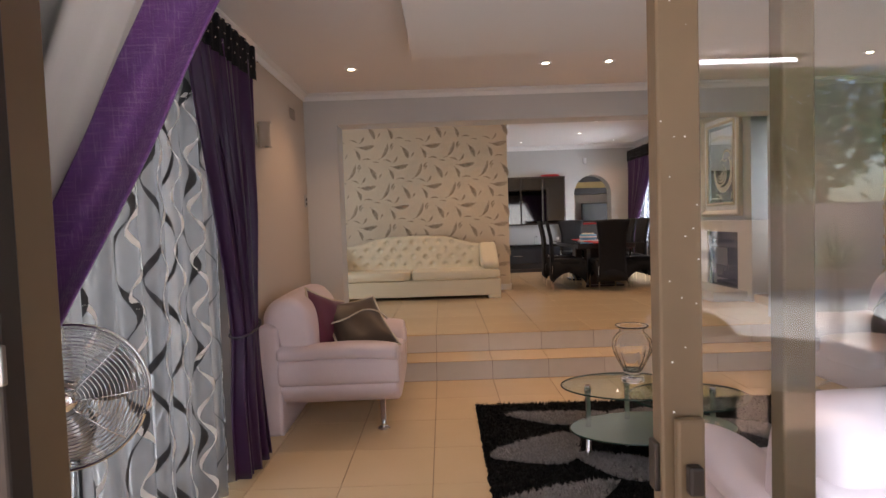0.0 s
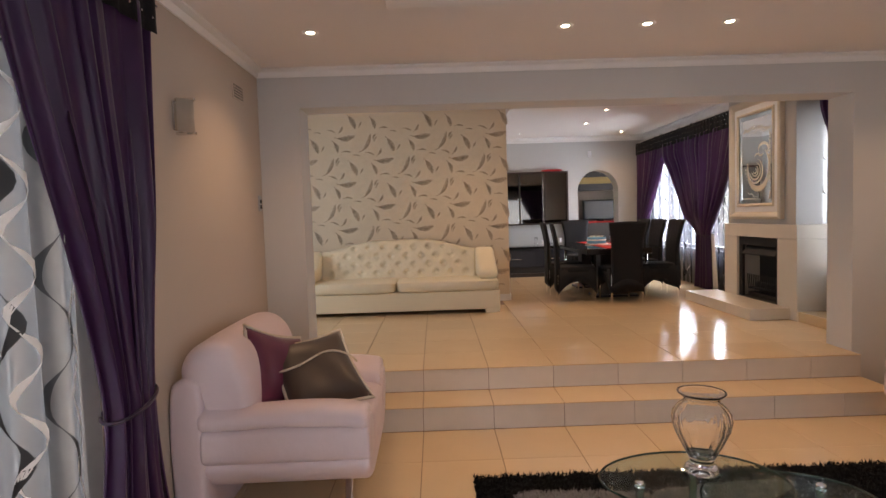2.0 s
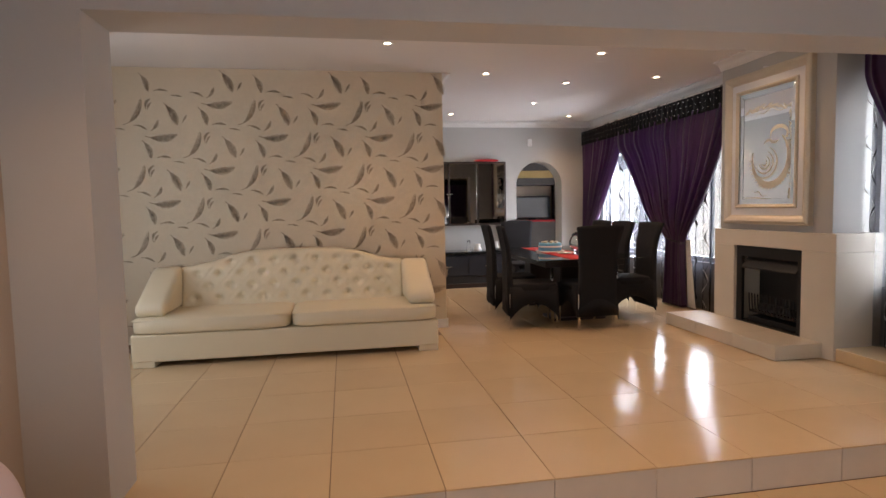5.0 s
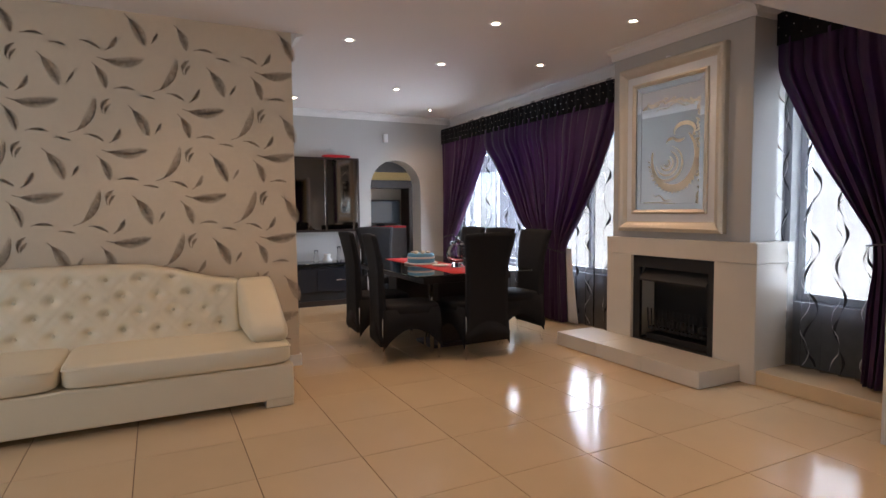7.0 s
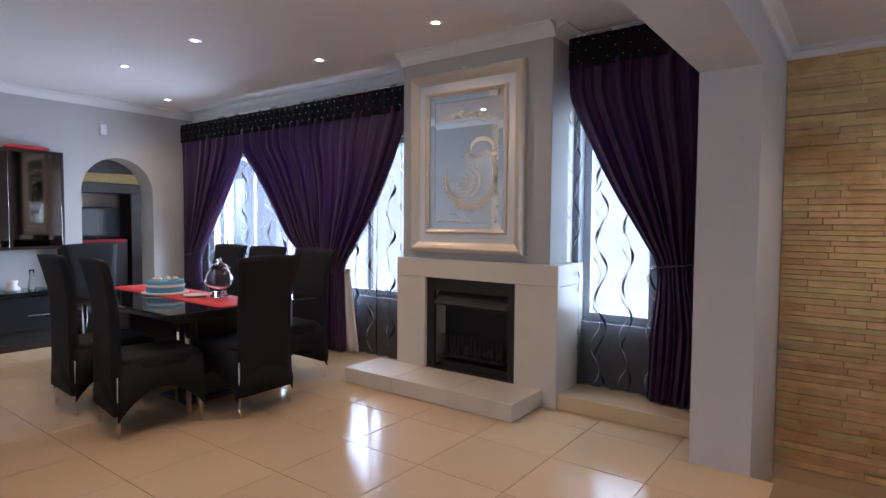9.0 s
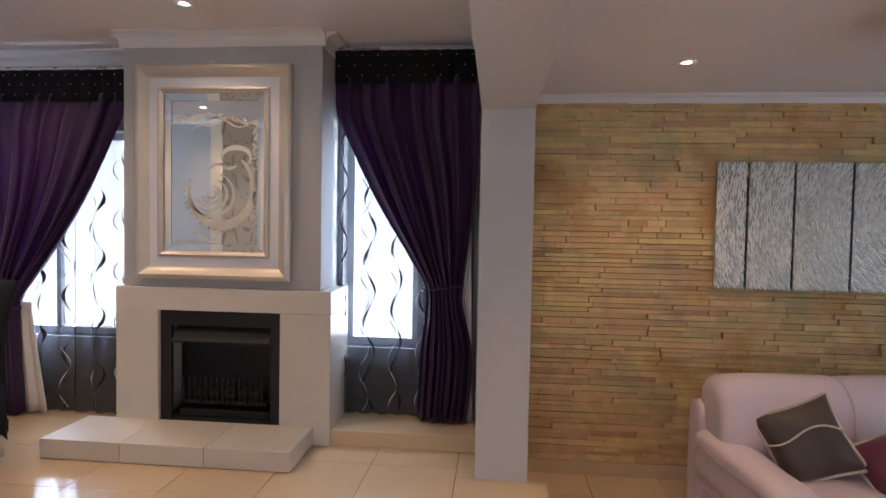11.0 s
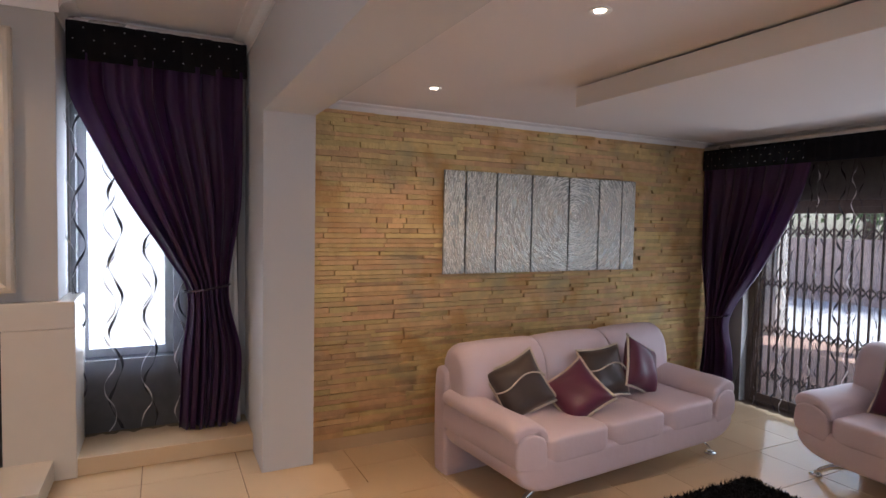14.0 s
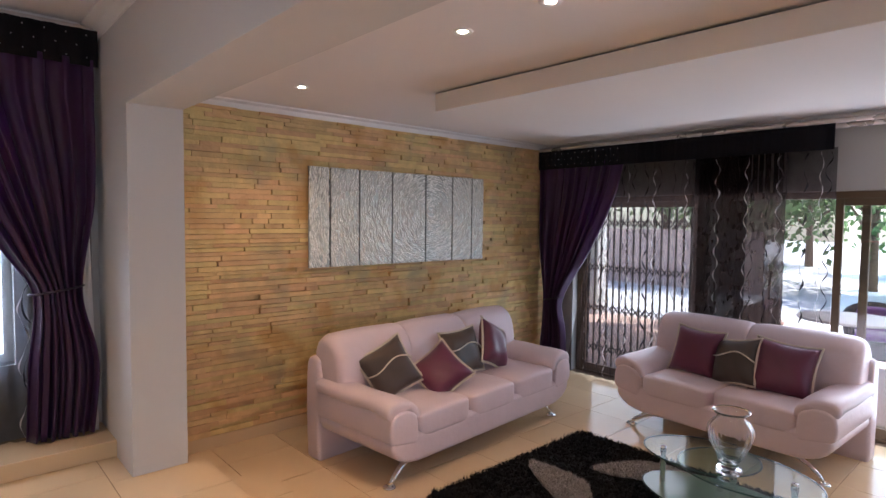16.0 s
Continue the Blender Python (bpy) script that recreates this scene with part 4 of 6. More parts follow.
# ---- rug and coffee table ----
def rug():
    r = thing("shaggy_rug", "black shaggy rug with grey leaf shapes", "rug", pose(1.45, 3.34, 0))
    rnd = random.Random(4)
    hx, hy = 1.21, 0.86
    body = bmesh.new()
    nx, ny = 110, 80
    g = []
    for j in range(ny + 1):
        row = []
        for i in range(nx + 1):
            x, y = -hx + 2 * hx * i / nx, -hy + 2 * hy * j / ny
            rim = i in (0, nx) or j in (0, ny)
            row.append(body.verts.new((x + rnd.uniform(-0.008, 0.008), y + rnd.uniform(-0.008, 0.008), 0.003 if rim else 0.022 + rnd.uniform(-0.007, 0.007))))
        g.append(row)
    for j in range(ny):
        for i in range(nx):
            body.faces.new((g[j][i], g[j][i + 1], g[j + 1][i + 1], g[j + 1][i]))
    pile = part("rug_base", body, M_RUG, r)
    # tufts
    def tufts(name, material, pick, count, zt):
        out = bmesh.new()
        k = 0
        while k < count:
            x, y = rnd.uniform(-hx, hx), rnd.uniform(-hy, hy)
            if not pick(x, y):
                continue
            k += 1
            a, w, ln = rnd.uniform(0, 6.3), rnd.uniform(0.004, 0.008), rnd.uniform(0.012, 0.026)
            dx, dy = math.cos(a), math.sin(a)
            tip = (x + dx * ln * 0.8, y + dy * ln * 0.8, zt + ln * 0.7)
            v = [out.verts.new((x - dy * w, y + dx * w, zt - 0.008)), out.verts.new((x + dy * w, y - dx * w, zt - 0.008)), out.verts.new(tip)]
            out.faces.new(v)
        ob = part(name, out, material, r)
        ob["kind"] = "stuff"
        return ob
    blobs = [(-0.86, -0.02, 0.33, 0.20, 0.5), (-0.38, -0.30, 0.36, 0.16, -0.4), (-0.62, 0.52, 0.40, 0.13, -0.1), (0.10, 0.55, 0.42, 0.13, 0.1), (0.70, 0.12, 0.42, 0.15, -0.5), (0.40, -0.50, 0.40, 0.17, 0.5), (-0.85, -0.62, 0.34, 0.13, 0.3)]
    def grey(x, y):
        for cx, cy, a, b, t in blobs:
            u, v = (x - cx) * math.cos(t) + (y - cy) * math.sin(t), -(x - cx) * math.sin(t) + (y - cy) * math.cos(t)
            if (abs(u) / a) ** 1.4 + (abs(v + 0.25 * b * math.cos(3 * u / a)) / b) ** 1.4 < 1:
                return True
        return False
    tufts("grey_motif", M_RUG_GREY, grey, 24000, 0.031)
    tufts("black_tuft", M_RUG, lambda x, y: not grey(x, y), 26000, 0.024)
    return r


rug()


def glass_plate(name, cx, cy, rx, ry, z, turn, parent, material, egg=0.0, n=56, t=0.010):
    out = bmesh.new()
    ca, sa = math.cos(turn), math.sin(turn)
    def at(r, i):
        a = 2 * math.pi * i / n
        u, v = r * rx * math.cos(a), r * ry * math.sin(a) * (1 + egg * math.cos(a))
        return cx + u * ca - v * sa, cy + u * sa + v * ca
    loops = []
    for r, h in ((0.99, z - t), (1.0, z - t * 0.8), (1.0, z - t * 0.2), (0.99, z)):
        loops.append([out.verts.new((*at(r, i), h)) for i in range(n)])
    for a, b in zip(loops, loops[1:]):
        for i in range(n):
            k = (i + 1) % n
            out.faces.new((a[i], a[k], b[k], b[i]))
    out.faces.new(loops[0][::-1])
    out.faces.new(loops[-1])
    ob = part(name, out, material, parent)
    part("glass_edge", tube([(*at(1.0, i), z - t / 2) for i in range(n)], t * 0.46, 6, closed=True), M_GLASS_EDGE, ob, "dark green polished edge", smooth=True)
    return ob


def coffee_table():
    t = thing("coffee_table", "two-lobed glass coffee table with chrome posts on rug", "coffee table", pose(1.20, 3.20, 0.022))
    glass_plate("glass_top", -0.12, 0.04, 0.37, 0.28, 0.405, -0.1, t, M_GLASS_GREEN, 0.1)
    glass_plate("glass_top", 0.20, -0.10, 0.33, 0.27, 0.375, 0.1, t, M_GLASS_GREEN, -0.1)
    glass_plate("glass_shelf", 0.02, -0.02, 0.48, 0.27, 0.170, 0.0, t, M_SHELF)
    for x, y, h in ((-0.345, 0.02, 0.395), (-0.08, 0.13, 0.395), (0.09, -0.13, 0.365), (0.38, 0.0, 0.365)):
        p = part("post", lathe([(0.022, 0.0), (0.022, 0.008), (0.016, 0.012), (0.016, h - 0.02), (0.020, h - 0.018), (0.020, h)], 16, (x, y, 0)), M_CHROME, t, "chrome post", smooth=True)
        part("cap", lathe([(0.0001, h + 0.022), (0.016, h + 0.021), (0.019, h + 0.016), (0.019, h + 0.011)], 16, (x, y, 0)), M_CHROME, p, smooth=True)
    return t


coffee_table()


def vase():
    v = thing("glass_vase", "clear fluted glass vase on the coffee table", "vase", pose(1.15, 3.31, 0.4275))
    prof = [(0.0001, 0.008), (0.050, 0.006), (0.066, 0.0), (0.070, 0.012), (0.062, 0.026), (0.048, 0.036), (0.046, 0.050), (0.060, 0.078), (0.084, 0.125), (0.106, 0.175), (0.116, 0.220), (0.112, 0.255), (0.094, 0.282), (0.074, 0.298), (0.070, 0.308), (0.076, 0.320), (0.090, 0.330), (0.096, 0.336), (0.092, 0.340),
            (0.084, 0.333), (0.070, 0.321), (0.064, 0.308), (0.068, 0.296), (0.088, 0.278), (0.105, 0.253), (0.109, 0.220), (0.099, 0.177), (0.077, 0.128), (0.052, 0.082), (0.034, 0.062), (0.0001, 0.056)]
    bm = lathe(prof, 96)
    for q in bm.verts:
        r = math.hypot(q.co.x, q.co.y)
        if 0.05 < q.co.z < 0.30 and r > 0.03:
            f = 1 + 0.040 * math.sin(math.pi * (q.co.z - 0.05) / 0.25) * math.cos(16 * math.atan2(q.co.y, q.co.x) + 5 * q.co.z)
            q.co.x, q.co.y = q.co.x * f, q.co.y * f
    part("fluted_body", bm, M_CRYSTAL, v, smooth=True)
    part("lip", tube([(0.094 * math.cos(2 * math.pi * i / 40), 0.094 * math.sin(2 * math.pi * i / 40), 0.338) for i in range(40)], 0.0035, 6, closed=True), M_CRYSTAL, v, "rolled glass lip", smooth=True)
    return v


vase()


# ---- wall art and wallpaper ----
def strokes(ya, yb, za, zb, x, rnd):
    """Short raised strokes that run in rings round one centre."""
    out = bmesh.new()
    step = 0.0098
    for k in range(int((yb - ya) * (zb - za) / (step * step * 3.4))):
        py, pz = rnd.uniform(ya + 0.004, yb - 0.004), rnd.uniform(za + 0.004, zb - 0.004)
        a = math.atan2(pz - 1.87, py - 2.77) + math.pi / 2 + rnd.gauss(0, 0.12)
        ln, wd, h = rnd.uniform(0.018, 0.040), rnd.uniform(0.0028, 0.0050), rnd.uniform(0.003, 0.007)
        cy, cz = math.cos(a), math.sin(a)
        def at(u, v, d):
            return out.verts.new((x - d, min(max(py + u * cy - v * cz, ya), yb), min(max(pz + u * cz + v * cy, za), zb)))
        e0, e1, p0, p1, q0, q1 = at(-ln, 0, 0), at(ln, 0, 0), at(-ln * 0.5, wd, 0), at(ln * 0.5, wd, 0), at(-ln * 0.5, -wd, 0), at(ln * 0.5, -wd, 0)
        r0, r1 = at(-ln * 0.55, 0, h), at(ln * 0.55, 0, h)
        for f in ((p0, p1, r1, r0), (q1, q0, r0, r1), (e0, p0, r0), (q0, e0, r0), (p1, e1, r1), (e1, q1, r1)):
            out.faces.new(f)
    bmesh.ops.recalc_face_normals(out, faces=out.faces[:])
    return out


def silver_art():
    rnd = random.Random(12)
    a = thing("silver_wall_art", "seven-panel hammered silver wall art on stone wall", "wall art")
    y0, y1, n = 2.035, 4.147, 7
    w = [0.202, 0.295, 0.364, 0.409, 0.355, 0.277, 0.172]
    k = (y1 - y0 - 0.014 * (n - 1)) / sum(w)
    y = y1
    for i in range(n):
        d = w[i] * k
        p = part("panel", box((XS - 0.050, y - d, 1.362), (XS - 0.031, y, 2.228), 0.004), M_SILVERART, a)
        part("relief", strokes(y - d, y, 1.362, 2.228, XS - 0.0495, rnd), M_SILVERSTROKE, p, "raised brush-like silver strokes")["kind"] = "stuff"
        y -= d + 0.014
    part("backing_board", box((XS - 0.030, y0 + 0.02, 1.375), (XS - 0.0115, y1 - 0.02, 2.215)), M_SOOT, a, "black backing board")
    part("backing_rail", box((XS - 0.011, y0 + 0.05, 1.50), (XS + 0.012, y1 - 0.05, 1.55)), M_SOOT, a)
    part("backing_rail", box((XS - 0.011, y0 + 0.05, 2.05), (XS + 0.012, y1 - 0.05, 2.10)), M_SOOT, a)


silver_art()


def feather(out, x, z, ln, ang, width, bend, one_sided=False, y=0.0, barbs=48):
    """A printed feather: a curved spine with slanting barbs."""
    ca, sa = math.cos(ang), math.sin(ang)
    def at(t, off):
        u = (t - 0.5) * ln
        v = bend * ln * (1 - (2 * t - 1) ** 2) + off
        return out.verts.new((x + u * ca - v * sa, y, z + u * sa + v * ca))
    for i in range(barbs):
        t0, t1 = 0.10 + 0.86 * i / barbs, 0.10 + 0.86 * (i + 1.35) / barbs
        sw = 1.1 * width * math.sin(math.pi * min((i + 1.2) / (barbs + 1), 1)) ** 0.7
        for side in ((1,) if one_sided else (-1, 1)):
            j = 0.88 + 0.2 * ((i * 7 + (3 if side > 0 else 0)) % 5) / 5
            tip = min(t1 + 0.09, 1.04)
            out.faces.new((at(t0, 0), at(min(t1, 1), 0), at(tip, side * sw * j), at(tip - 0.55 / barbs, side * sw * j * 0.97)))
    for i in range(6):
        a, b = i / 6, (i + 1) / 6
        h = 0.0035
        out.faces.new((at(a, -h), at(b, -h), at(b, h), at(a, h)))


def wallpaper_print():
    out = bmesh.new()
    kx, kz = 1 / 362, 1 / 358
    motif = [(0, 0, 100, 0.04, 13, -0.10, False), (-48, -45, 66, -1.15, 10, 0.10, False), (5, -74, 44, 0.0, 4, 0.10, False), (98, -33, 104, 0.95, 17, -0.20, True), (152, -14, 28, 1.1, 4, 0.12, False),
             (218, -38, 84, -1.05, 13, 0.07, False), (262, -55, 30, 1.05, 4, 0.0, False), (120, -84, 44, -0.35, 4, 0.1, False), (165, -78, 44, 0.95, 6, -0.1, False), (-36, -118, 40, 1.2, 5, 0.2, False), (55, -90, 34, -0.15, 3, 0.05, False)]
    y = YP - 0.002
    for c in range(-5, 4):
        for r in range(-1, 6):
            ox, oz = 0.41 + 0.51 * c, 2.945 - 0.62 * r - (0.31 if c % 2 else 0.0)
            for dx, dz, ln, ang, wd, bend, one in motif:
                x, z = ox + dx * kx, oz + dz * kz
                if -2.5 < x < 1.02 and 0.5 < z < 2.84:
                    feather(out, x, z, ln * kx, ang, wd * kx, bend, one, y)
    p = part("feather_print", out, M_FEATHER, bpy.data.objects["wall_paper"], "bronze printed feathers")
    p["kind"] = "stuff"


wallpaper_print()


# ---- fireplace ----
def fireplace():
    f = thing("fireplace", "cream stone fireplace with black firebox and tiled hearth", "fireplace")
    x0, y0, y1, zt = 3.70, 6.66, 8.09, 1.33
    a, b, zb, zo = 6.99, 7.80, 0.47, 1.182
    part("jamb", box((x0, y0, ZT), (XW, a, zo), 0.005), M_MARBLE, f)
    part("jamb", box((x0, b, ZT), (XW, y1, zo), 0.005), M_MARBLE, f)
    part("lintel", box((x0 - 0.002, y0, zo), (XW, y1, zt), 0.006), M_MARBLE, f)
    box_back = box((3.98, a, ZT), (XW, b, zo))
    part("fire_back", box_back, M_SOOT, f)
    frame = box((x0 + 0.03, a, zb), (x0 + 0.06, a + 0.07, zo))
    box((x0 + 0.03, b - 0.07, zb), (x0 + 0.06, b, zo), bm=frame)
    box((x0 + 0.03, a + 0.07, zo - 0.10), (x0 + 0.06, b - 0.07, zo), bm=frame)
    part("firebox_frame", frame, M_SOOT, f, "black steel firebox frame")
    hood = extrude_profile([(x0 + 0.02, 0.97), (x0 + 0.02, 0.985), (x0 + 0.10, 1.09), (x0 + 0.10, 1.07)], "y", a + 0.08, b - 0.08)
    part("smoke_hood", hood, M_SOOT, f)
    grate = part("grate", box((x0 + 0.08, a + 0.12, 0.56), (x0 + 0.24, b - 0.12, 0.58)), M_SOOT, f)
    for i in range(15):
        y = a + 0.14 + (b - a - 0.28) * i / 14
        part("bar", tube([(x0 + 0.07, y, 0.56), (x0 + 0.06, y, 0.64), (x0 + 0.055, y, 0.74)], 0.006, 6), M_SOOT, grate)
    part("ash_pan", box((x0 + 0.08, a + 0.1, zb + 0.004), (x0 + 0.26, b - 0.1, zb + 0.05), 0.004), M_SOOT, f)
    for i in range(5):
        part("coal", squad((x0 + 0.16, a + 0.2 + 0.1 * i, 0.61), (0.05, 0.045, 0.035), 2.6, 10, 8), M_SOOT, f)
    for i in range(3):
        y = 6.765 + 0.505 * i
        part("hearth_tile", box((3.285, y + 0.0015, ZT + 0.004), (x0 - 0.001, min(y + 0.5035, 8.275), 0.47), 0.003), M_MARBLE, f)
    part("hearth_tile", box((x0, a + 0.001, ZT + 0.004), (3.98, b - 0.001, 0.469)), M_SOOT, f)


fireplace()
structure("chimney_breast", box((3.74, 6.74, 1.33), (XW, 8.06, ZU), 0.004), M_WALL_GREY, "grey plastered chimney breast")


def framed_mirror():
    m = thing("framed_mirror", "etched mirror in a champagne silver frame above fireplace", "mirror")
    x = 3.74
    y0, y1, z0, z1 = 6.925, 7.95, 1.385, 2.75
    def ring(a, b, prof):
        """A mitred frame with profile (inset, depth)."""
        out = bmesh.new()
        loops = []
        for inset, d in prof:
            loops.append([out.verts.new((x - d, yy, zz)) for yy, zz in ((y0 + inset, z0 + inset), (y1 - inset, z0 + inset), (y1 - inset, z1 - inset), (y0 + inset, z1 - inset))])
        for p, q in zip(loops, loops[1:]):
            for i in range(4):
                k = (i + 1) % 4
                out.faces.new((p[i], p[k], q[k], q[i]))
        bmesh.ops.recalc_face_normals(out, faces=out.faces[:])
        return out
    part("outer_frame", ring(0, 0, [(0, 0.0), (0, 0.045), (0.012, 0.058), (0.03, 0.062), (0.055, 0.048), (0.075, 0.030), (0.082, 0.028)]), M_SILVERFRAME, m)
    part("mount", ring(0, 0, [(0.082, 0.026), (0.145, 0.024)]), M_WHITEMETAL, m, "pale painted mount")
    part("inner_frame", ring(0, 0, [(0.143, 0.022), (0.146, 0.040), (0.158, 0.044), (0.172, 0.032), (0.180, 0.028)]), M_SILVERFRAME, m)
    part("mirror_glass", box((x - 0.014, y0 + 0.17, z0 + 0.17), (x - 0.008, y1 - 0.17, z1 - 0.17)), M_MIRROR, m)
    part("bevel_strip", ring(0, 0, [(0.176, 0.015), (0.178, 0.021), (0.225, 0.017), (0.226, 0.015)]), M_MIRROR, m)
    # frosted scrolls: rings, leaves and corner sprays
    cy, cz = (y0 + y1) / 2, (z0 + z1) / 2
    etch = bmesh.new()
    def band(f, wd, n=40, d=0.0155):
        """A tapered frosted stroke along f(t) -> (across, down) from the mirror's middle, in metres."""
        prev = None
        for i in range(n + 1):
            t = i / n
            (py, pz), (qy, qz) = f(t), f(t + 0.01)
            dy, dz = qy - py, qz - pz
            ln = math.hypot(dy, dz) or 1
            w = wd * (0.2 + 0.8 * math.sin(math.pi * t))
            pair = [etch.verts.new((x - d, cy - (py + k * dz / ln * w), cz - (pz - k * dy / ln * w))) for k in (1, -1)]
            if prev:
                etch.faces.new((prev[0], prev[1], pair[1], pair[0]))
            prev = pair
    def arc(u, v, ru, rv, a0, a1, wd, n=40):
        band(lambda t: (u + ru * math.cos(math.radians(a0 + (a1 - a0) * t)), v + rv * math.sin(math.radians(a0 + (a1 - a0) * t))), wd, n)
    # a great crescent holding a spiral, with a plume curling over it
    arc(0.045, 0.10, 0.215, 0.235, 195, -50, 0.030, 70)
    for r, w in ((0.150, 0.011), (0.105, 0.010), (0.062, 0.009), (0.030, 0.008)):
        arc(-0.02, 0.135, r, r * 0.92, 170, -70, w, 40)
    arc(0.145, -0.10, 0.095, 0.062, 160, 400, 0.016, 40)
    arc(0.03, -0.02, 0.055, 0.035, 180, 340, 0.010, 24)
    arc(0.10, -0.06, 0.05, 0.028, 20, 200, 0.012, 24)
    for i in range(26):
        a = math.radians(175 - 215 * i / 25)
        u, v = 0.045 + 0.235 * math.cos(a), 0.10 + 0.255 * math.sin(a)
        band(lambda t: (u + 0.030 * t * math.cos(a + 0.7), v + 0.030 * t * math.sin(a + 0.7)), 0.006, 6)
    # leaf borders
    rnd = random.Random(5)
    for i in range(34):
        v = -0.34 + 0.80 * i / 33
        a, ln = rnd.uniform(-1.2, 1.2) + 1.57, rnd.uniform(0.03, 0.06)
        u = 0.285 + rnd.uniform(-0.022, 0.015)
        band(lambda t: (u + ln * (t - 0.5) * math.cos(a), v + ln * (t - 0.5) * math.sin(a)), 0.009, 8)
    for i in range(30):
        u = -0.26 + 0.54 * i / 29
        a, ln = rnd.uniform(-0.9, 0.9), rnd.uniform(0.03, 0.055)
        v = -0.36 + 0.035 * math.sin(5.5 * u) ** 2 + rnd.uniform(-0.02, 0.02)
        band(lambda t: (u + ln * (t - 0.5) * math.cos(a), v + ln * (t - 0.5) * math.sin(a)), 0.008, 8)
        if i % 2:
            band(lambda t: (u + ln * (t - 0.5), 0.455 + 0.01 * math.sin(9 * u)), 0.006, 8)
    band(lambda t: (-0.16 + 0.19 * t, 0.375 + 0.07 * t + 0.012 * math.sin(12 * t)), 0.004)
    band(lambda t: (-0.15 + 0.40 * t, -0.27 - 0.05 * math.sin(math.pi * t) - 0.014 * math.sin(15 * t)), 0.004)
    part("etching", etch, M_ETCH, m, "frosted scroll etching")
    # pale disc standing for the downlight's highlight at the frame's top centre
    part("frame_top_highlight", lathe([(0.0001, -0.01), (0.02, -0.01), (0.025, 0.0), (0.0001, 0.0)], 16, (0, 0, 0)), M_WHITEMETAL, m).matrix_basis = pose(x - 0.03, (y0 + y1) / 2, z1 + 0.012)


framed_mirror()


# ---- dining ----
def dining_chair(m):
    c = thing("dining_chair", "dining chair in a fitted black cloth cover", "chair", m, "chairs round the dining table")
    w, z_seat = 0.215, 0.44
    part("seat", squad((0, -0.02, z_seat - 0.02), (w + 0.005, 0.235, 0.045), 6), M_BLACK, c, smooth=True)
    # tall flared back, front -y
    out = bmesh.new()
    nx, nz = 10, 26
    fr, bk = [], []
    for j in range(nz + 1):
        t = j / nz
        fr.append([]), bk.append([])
        for i in range(nx + 1):
            u = -1 + 2 * i / nx
            half = w * (1 - 0.10 * math.sin(math.pi * min(t * 1.05, 1))) + 0.028 * max(0, t - 0.75) / 0.25
            foot = 0.13 + 0.10 * math.cos(u * math.pi / 2) if j == 0 else 0
            z = 0.10 + 0.93 * t + (foot - 0.02 if j == 0 else 0)
            z += 0.012 * (1 - u * u) * t
            y = 0.215 + 0.05 * t + 0.045 * max(0, t - 0.7) / 0.3 * t + 0.03 * (1 - t) ** 2
            th = 0.042 - 0.018 * t
            fr[-1].append(out.verts.new((u * half, y - th, z)))
            bk[-1].append(out.verts.new((u * half, y + th * 0.5, z)))
    for j in range(nz):
        for i in range(nx):
            out.faces.new((fr[j][i], fr[j][i + 1], fr[j + 1][i + 1], fr[j + 1][i]))
            out.faces.new((bk[j][i + 1], bk[j][i], bk[j + 1][i], bk[j + 1][i + 1]))
    for i in range(nx):
        out.faces.new((fr[nz][i], fr[nz][i + 1], bk[nz][i + 1], bk[nz][i]))
        out.faces.new((fr[0][i + 1], fr[0][i], bk[0][i], bk[0][i + 1]))
    for j in range(nz):
        out.faces.new((fr[j + 1][0], bk[j + 1][0], bk[j][0], fr[j][0]))
        out.faces.new((fr[j][nx], bk[j][nx], bk[j + 1][nx], fr[j + 1][nx]))
    part("backrest", out, M_BLACK, c, "tall flared cloth-covered back", smooth=True)
    # skirt with an arched hem on each side
    def skirt(p, q):
        out = bmesh.new()
        n = 14
        prev = None
        for i in range(n + 1):
            u = i / n
            px, py = p[0] + (q[0] - p[0]) * u, p[1] + (q[1] - p[1]) * u
            hem = 0.095 + 0.17 * math.sin(math.pi * u) ** 0.8
            flare = 1 + 0.05 * (1 - math.sin(math.pi * u))
            pair = [out.verts.new((px * flare, py * flare, hem)), out.verts.new((px * 1.01, py * 1.01, z_seat - 0.01))]
            if prev:
                out.faces.new((prev[0], pair[0], pair[1], prev[1]))
            prev = pair
        ob = part("skirt", out, M_BLACK, c, "arched cloth skirt", smooth=True)
        ob.modifiers.new("cloth", "SOLIDIFY").thickness = 0.006
    a, b, f, k = (-w, -0.245), (w, -0.245), (w, 0.235), (-w, 0.235)
    for p, q in ((a, b), (b, f), (k, a)):
        skirt(p, q)
    for x, y in ((-w + 0.015, -0.235), (w - 0.015, -0.235), (-w + 0.015, 0.235), (w - 0.015, 0.235)):
        part("leg", tube([(x, y, 0.0), (x, y, 0.36)], 0.011, 10), M_CHROME, c, "thin chrome leg", smooth=True)
    return c


first = dining_chair(pose(1.93, 8.60, ZT, 0, 0, 82))
for x, y, a in ((1.93, 9.24, 86), (2.49, 8.44, 182), (3.06, 8.72, -92), (3.08, 9.36, -88), (3.08, 9.95, -90), (2.52, 10.62, 2)):
    copy_thing(first, pose(x, y, ZT, 0, 0, a))
first.matrix_basis = pose(1.93, 8.60, ZT, 0, 0, 82)


